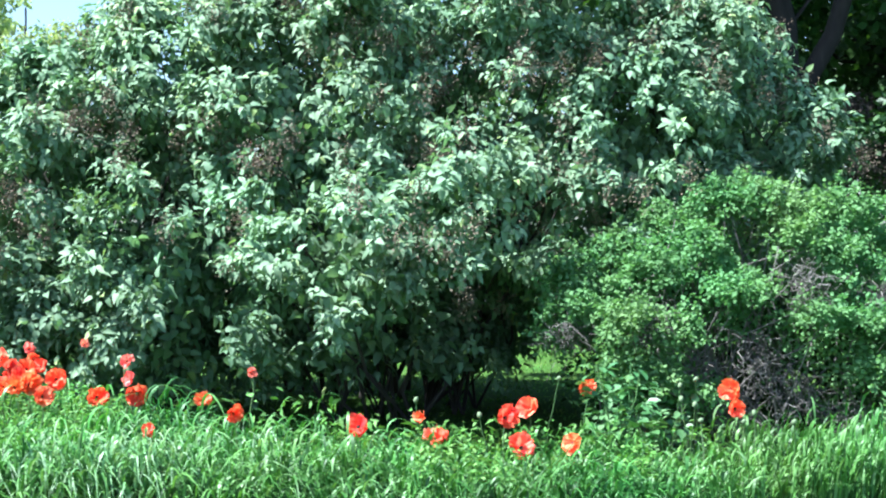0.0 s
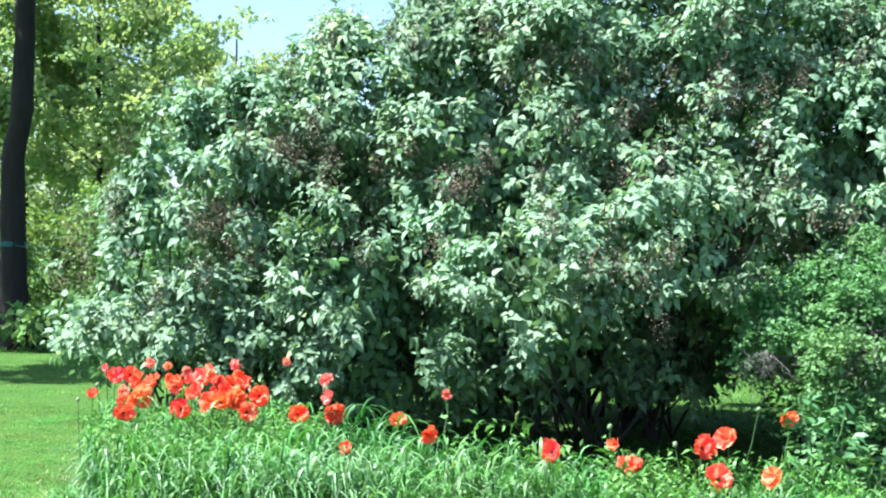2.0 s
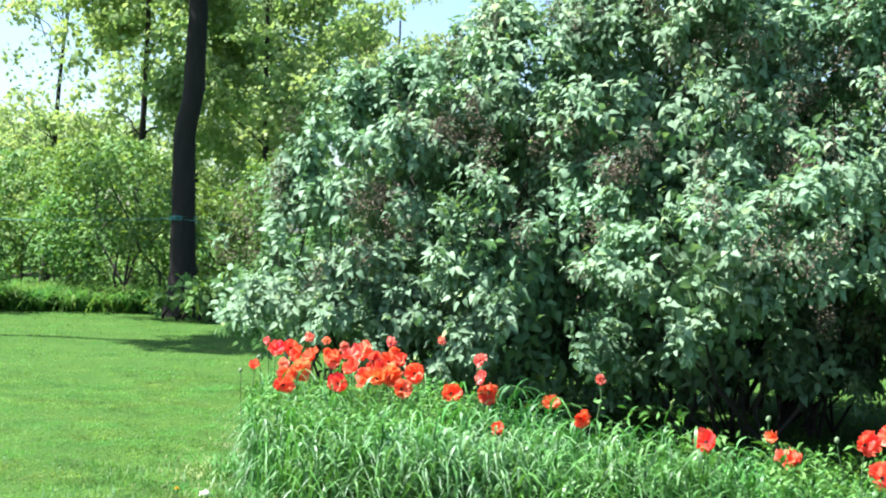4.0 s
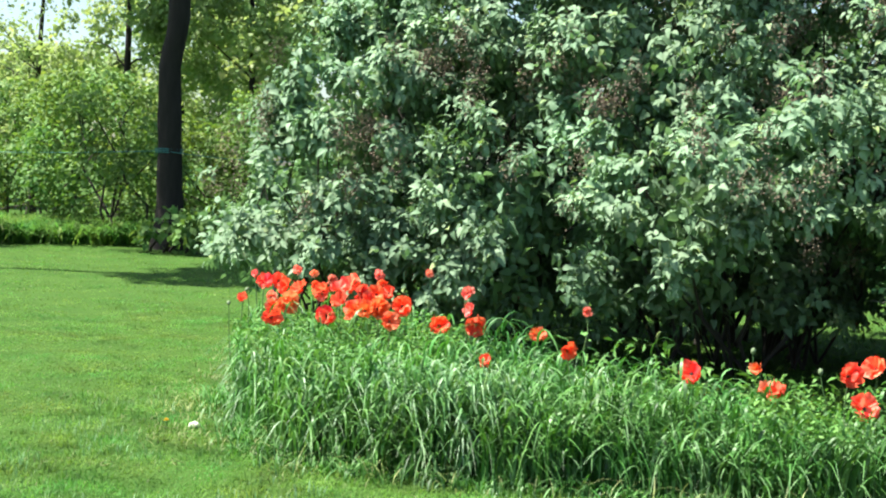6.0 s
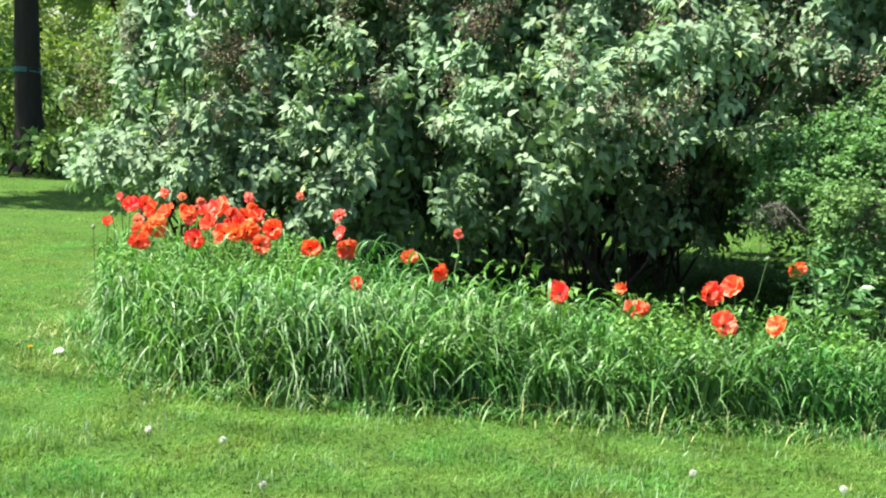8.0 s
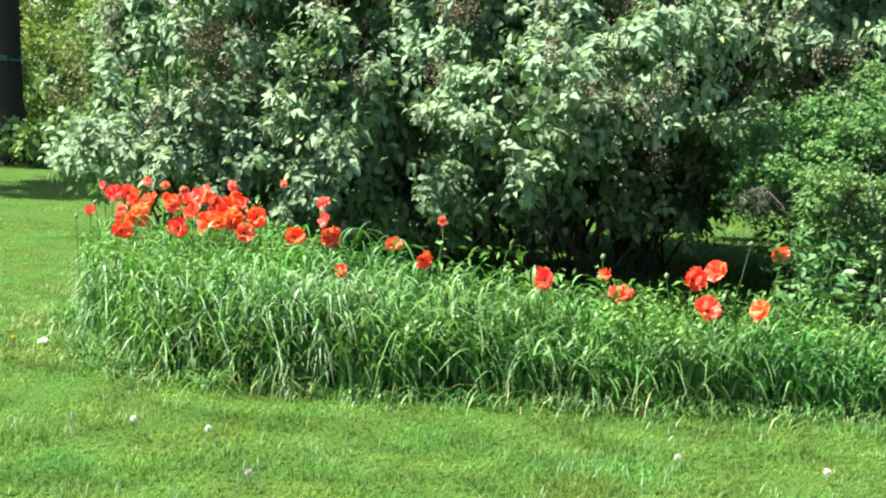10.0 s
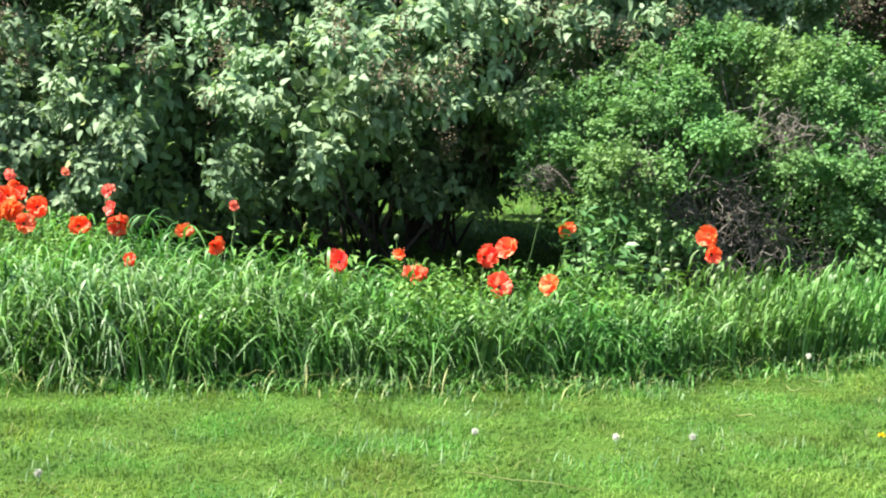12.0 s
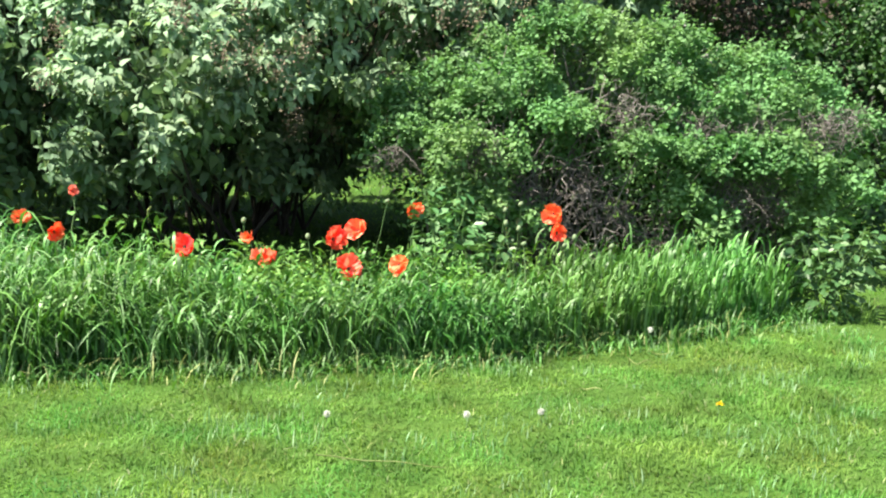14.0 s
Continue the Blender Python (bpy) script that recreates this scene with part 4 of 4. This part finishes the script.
def poppy(x, y, z, seed, size=1.0, face=(0, -0.75, 0.65), kind=0, petals=7):
    """A poppy: stem, crumpled petals round a dark heart with a fringe; its head at x, y, z turned to face."""
    rng = np.random.default_rng(seed)
    lean = (rng.normal(0, 0.05), rng.normal(0, 0.05))
    label = "bright orange-red poppy with crumpled petals above the tall grass"
    mat = PETAL
    if kind == 1:
        label, mat = "pale pinkish-red poppy, half faded, on a tall stem", PALE_PETAL
    elif kind == 2:
        label = "small half-open orange-red poppy on a thin stem"
    e = thing("poppy", label, "flower", (x - lean[0], y - lean[1], 0), "poppies")
    V, F = stem_to(rng, z, lean)
    part_np("stem", smooth(mesh_np("poppy_stem", V, [F])), STEM, e)
    q = Vector(face).normalized().to_track_quat("Z", "Y").to_matrix().to_4x4()
    head = Matrix.Translation((lean[0], lean[1], z)) @ q @ Matrix.Rotation(rng.uniform(0, 6.28), 4, "Z")
    head = head @ Matrix.Translation((0, 0, -0.02 * size))
    for k in range(petals):
        inner = k >= (petals + 1) // 2
        me = PETALS[rng.integers(2, 5)] if (inner or kind == 2) else PETALS[rng.integers(0, 3)]
        ob = part_np("petal", me, mat, e)
        if mat is not PETAL:
            ob.material_slots[0].link = "OBJECT"
            ob.material_slots[0].material = mat
        step = 2 * math.pi / max(1, petals / 2)
        turn = step * (k % ((petals + 1) // 2)) + (step / 2 if inner else 0) + rng.normal(0, 0.15)
        sc = size * (0.88 if inner else 1.0) * rng.uniform(0.88, 1.12)
        ob.matrix_local = head @ Matrix.Rotation(turn, 4, "Z") @ Matrix.Rotation(rng.normal(0.12, 0.3), 4, "X") @ Matrix.Scale(sc, 4)
    ob = part_np("heart", HEART, DARK, e, "near-black seed head")
    ob.matrix_local = head @ Matrix.Translation((0, 0, 0.013 * size)) @ Matrix.Scale(size * 0.75, 4)
    fr = part_np("stamen_fringe", FRINGE, DARK, ob, "dark fringe of stamens")
    fr.matrix_local = Matrix.Translation((0, 0, -0.0093))
    return e


FULL = [(-3.51, 7.79, 0.72), (-3.42, 7.83, 0.73), (-3.31, 7.72, 0.70), (-3.12, 7.29, 0.66), (-3.04, 6.86, 0.60), (-3.20, 7.68, 0.70), (-2.99, 7.57, 0.70), (-2.92, 7.68, 0.71), (-2.74, 7.25, 0.68), (-2.86, 7.76, 0.74), (-2.71, 7.54, 0.71), (-2.69, 6.89, 0.63), (-2.58, 7.08, 0.66), (-2.55, 7.25, 0.69), (-2.59, 7.52, 0.71), (-2.52, 7.56, 0.72), (-2.43, 7.11, 0.67), (-2.25, 6.79, 0.64), (-2.29, 7.16, 0.69), (-2.50, 7.06, 0.66)]
HALF = [(-3.47, 7.36, 0.64), (-3.16, 7.14, 0.63), (-3.11, 7.73, 0.72), (-2.63, 7.78, 0.76)]
PALE = [(-3.64, 7.92, 0.76), (-3.30, 7.43, 0.66), (-3.33, 7.95, 0.80), (-3.19, 7.92, 0.79), (-3.03, 7.83, 0.76), (-2.70, 7.89, 0.80), (-2.35, 7.92, 0.83)]
pr = np.random.default_rng(77)
for kind, spots, sizes in ((0, FULL, (0.70, 0.92)), (2, HALF, (0.44, 0.54)), (1, PALE, (0.38, 0.54))):
    for x, y, z in spots:
        f = (0.25 + pr.normal(0, 0.5), -0.8 + pr.normal(0, 0.3), 0.35 + pr.normal(0, 0.3))
        poppy(x, y, z, 200 + int(abs(x) * 1000), pr.uniform(*sizes), f, kind)
# single flowers along the bed: place, size, kind
SINGLE = [(-1.98, 6.92, 0.62, 0.86, 0), (-1.82, 6.96, 0.82, 0.53, 1), (-1.82, 7.05, 0.71, 0.63, 1), (-1.76, 6.95, 0.64, 0.91, 0), (-1.52, 6.25, 0.54, 0.45, 2), (-1.39, 7.00, 0.59, 0.63, 0), (-1.10, 6.35, 0.61, 0.77, 0), (-1.13, 7.14, 0.73, 0.39, 1), (-0.45, 6.40, 0.53, 0.89, 0), (-0.11, 6.50, 0.57, 0.56, 2)]
SINGLE += [(-0.04, 6.40, 0.47, 0.86, 0), (0.33, 6.40, 0.58, 0.84, 0), (0.47, 6.60, 0.60, 0.91, 0), (0.41, 6.30, 0.44, 0.91, 0), (0.68, 6.36, 0.45, 0.77, 0), (0.85, 7.15, 0.65, 0.64, 2), (1.68, 7.07, 0.64, 0.88, 0), (1.68, 6.95, 0.55, 0.77, 0)]
for i, (x, y, z, s, kind) in enumerate(SINGLE):
    f = (pr.normal(0, 0.45), -0.9 + pr.normal(0, 0.15), 0.35 + pr.normal(0, 0.3))
    poppy(x, y, z, 300 + i, s * 0.92, f, kind)


def poppy_bud(x, y, z, seed):
    rng = np.random.default_rng(seed)
    lean = (rng.normal(0, 0.06), rng.normal(0, 0.06))
    e = thing("poppy_bud", "grey-green hairy poppy bud on a bent stem", "flower bud", (x - lean[0], y - lean[1], 0), "poppy buds")
    V, F = stem_to(rng, z, lean, 0.003)
    part_np("stem", smooth(mesh_np("bud_stem", V, [F])), STEM, e)
    ob = part_np("bud", POD_ME, POD, e)
    ob.matrix_local = Matrix.Translation((lean[0], lean[1], z + 0.01)) @ Euler((rng.normal(0, 0.5), rng.normal(0, 0.5), 0)).to_matrix().to_4x4()


for i, (x, y, z) in enumerate([(1.50, 7.169, 0.68), (1.36, 6.9, 0.60), (1.39, 6.673, 0.60), (1.67, 6.487, 0.58), (1.41, 7.19, 0.64), (1.40, 6.56, 0.53), (0.70, 7.303, 0.67), (1.62, 6.508, 0.53), (1.87, 6.436, 0.54), (-3.51, 7.5, 0.68), (-3.57, 7.35, 0.60), (-0.15, 6.714, 0.62), (0.2, 6.611, 0.55)]):
    poppy_bud(x, y, z, 400 + i)


# ---- broad-leaved weeds in the bed ----
WEED_ME = mesh_np("weed_leaf", np.concatenate([OVAL_V]), [OVAL_F[[0, 2]], np.array([(1, 2, 4), (1, 6, 2)])])


def weed(x, y, h, r, n, seed, label):
    rng = np.random.default_rng(seed)
    e = thing("broadleaf_weed", label, "plant", (x, y, 0), "weeds in the bed")
    tips = []
    for _ in range(6):
        a = rng.uniform(0, 6.28)
        q = (math.cos(a) * r * 0.5, math.sin(a) * r * 0.5, h * rng.uniform(0.7, 1.0))
        V, F = curve_to((0, 0, 0), q, 0.006, 0.003, 0.1, 6, 5, 0.2, rng)
        tips.append((q, part_np("stem", mesh_np("weed_stem", V, [F]), STEM, e)))
    for _ in range(n):
        q, stalk_ob = tips[rng.integers(6)]
        q = np.array(q)
        s = rng.uniform(0.14, 1.0)
        u = unit(np.append(rng.normal(size=2), rng.uniform(-0.3, 0.5)))
        M = frames_of(u[None] + (0, 0, -0.25), np.array([[0, 0, 1.0]]) + 0.4 * rng.normal(size=(1, 3)))[0]
        ob = part_np("leaf", WEED_ME, WEED, stalk_ob)
        ob.matrix_local = Matrix.Translation(Vector(q * (s ** 1.3, s ** 1.3, s) + u * r * 0.25)) @ Matrix(M.tolist()).to_4x4() @ Matrix.Scale(rng.uniform(0.04, 0.10), 4)


weed(1.04, 7.076, 0.80, 0.30, 320, 1, "leafy green weed clump among the tall grass")
weed(1.25, 7.004, 0.62, 0.32, 240, 2, "leafy green weed clump among the tall grass")
weed(0.8, 6.869, 0.46, 0.26, 110, 3, "grey-green leafy weed with upright stems")
weed(3.46, 7.08, 0.70, 0.42, 290, 4, "dark leafy weed clump at the end of the bed")
weed(3.8, 7.5, 0.55, 0.36, 130, 5, "dark leafy weed clump at the end of the bed")
weed(-2.05, 7.386, 0.62, 0.28, 60, 6, "grey-green leafy plant behind the poppies")


# ---- small things on the lawn ----
def dandelion_clock(x, y, h, seed):
    rng = np.random.default_rng(seed)
    e = thing("dandelion_clock", "round white dandelion seed head on a short stalk", "flower", (x, y, 0), "dandelion clocks")
    V, F = stem_to(rng, h, (rng.normal(0, 0.01), rng.normal(0, 0.01)), 0.0018)
    part_np("stalk", mesh_np("stalk", V, [F]), STEM, e)
    d = unit(rng.normal(size=(150, 3)))
    V, F = scatter(SPRIG_V * (0.35, 1, 1), SPRIG_F, frames_of(d, rng.normal(size=(150, 3))), np.tile((0, 0, h), (150, 1)).astype(float), np.full(150, 0.018))
    part_np("seed_ball", mesh_np("seed_ball", V, [F]), PUFF, e)


# The spot at (-1.38, 4.27) stands in for a flat whitish scrap.
for i, (x, y) in enumerate([(-2.71, 4.43), (-2.09, 4.84), (-1.73, 4.79), (-1.38, 4.27), (0.24, 4.93), (0.83, 4.90), (1.16, 4.93), (2.06, 6.25)]):
    dandelion_clock(x, y, 0.06 if i < 7 else 0.12, 500 + i)


def dandelion(x, y, seed):
    rng = np.random.default_rng(seed)
    e = thing("dandelion", "yellow dandelion flower low in the lawn", "flower", (x, y, 0), "dandelions")
    V, F = stem_to(rng, 0.05, (0.01, 0), 0.002)
    part_np("stalk", mesh_np("stalk", V, [F]), STEM, e)
    d = unit(rng.normal(size=(70, 3)) * (1, 1, 0.3) + (0, 0, 0.45))
    V, F = scatter(SPRIG_V * (0.5, 1, 1), SPRIG_F, frames_of(d, np.tile((0, 0, 1.0), (70, 1))), np.tile((0.01, 0, 0.05), (70, 1)), rng.uniform(0.014, 0.022, 70))
    part_np("petals", mesh_np("dandelion_head", V, [F]), YELLOW, e)


dandelion(2.0, 5.05, 1)
dandelion(-3.4, 6.208, 2)


def stone(x, y, r, seed):
    me = ball(r, 0.55, 9, 7, 0.09, seed)
    me.materials.append(STONE)
    ob = new("stone", me)
    ob.matrix_world = pose(x, y, r * 0.45, 0, 0, 30)
    tagged(ob, "small pale stone lying in the lawn grass", "stone")


stone(-3.26, 6.3, 0.036, 9)


def stalk(x, y, length, turn, seed):
    s = np.linspace(-0.5, 0.5, 9)
    p = np.stack([s * length, 0.03 * np.sin(6 * s + seed), 0.035 + 0.01 * np.sin(9 * s)], 1)
    V, F = tube(p, np.linspace(0.003, 0.0016, 9), 5)
    me = mesh_np("dry_stalk", V, [F])
    me.materials.append(STRAW)
    ob = new("dry_stalk", me)
    ob.matrix_world = pose(x, y, 0, 0, 0, turn)
    tagged(ob, "pale dry grass stalk lying on the lawn", "stalk", "fallen stalks")


for i, (x, y, l, t) in enumerate([(0.42, 4.39, 0.5, -12), (2.09, 6.08, 0.18, 24), (1.9, 5.888, 0.14, -15), (-3.31, 6.15, 0.16, 60), (-2.9, 5.413, 0.08, 80), (-3.19, 5.248, 0.08, 100), (1.5, 5.372, 0.12, 10)]):
    stalk(x, y, l, t, 600 + i)
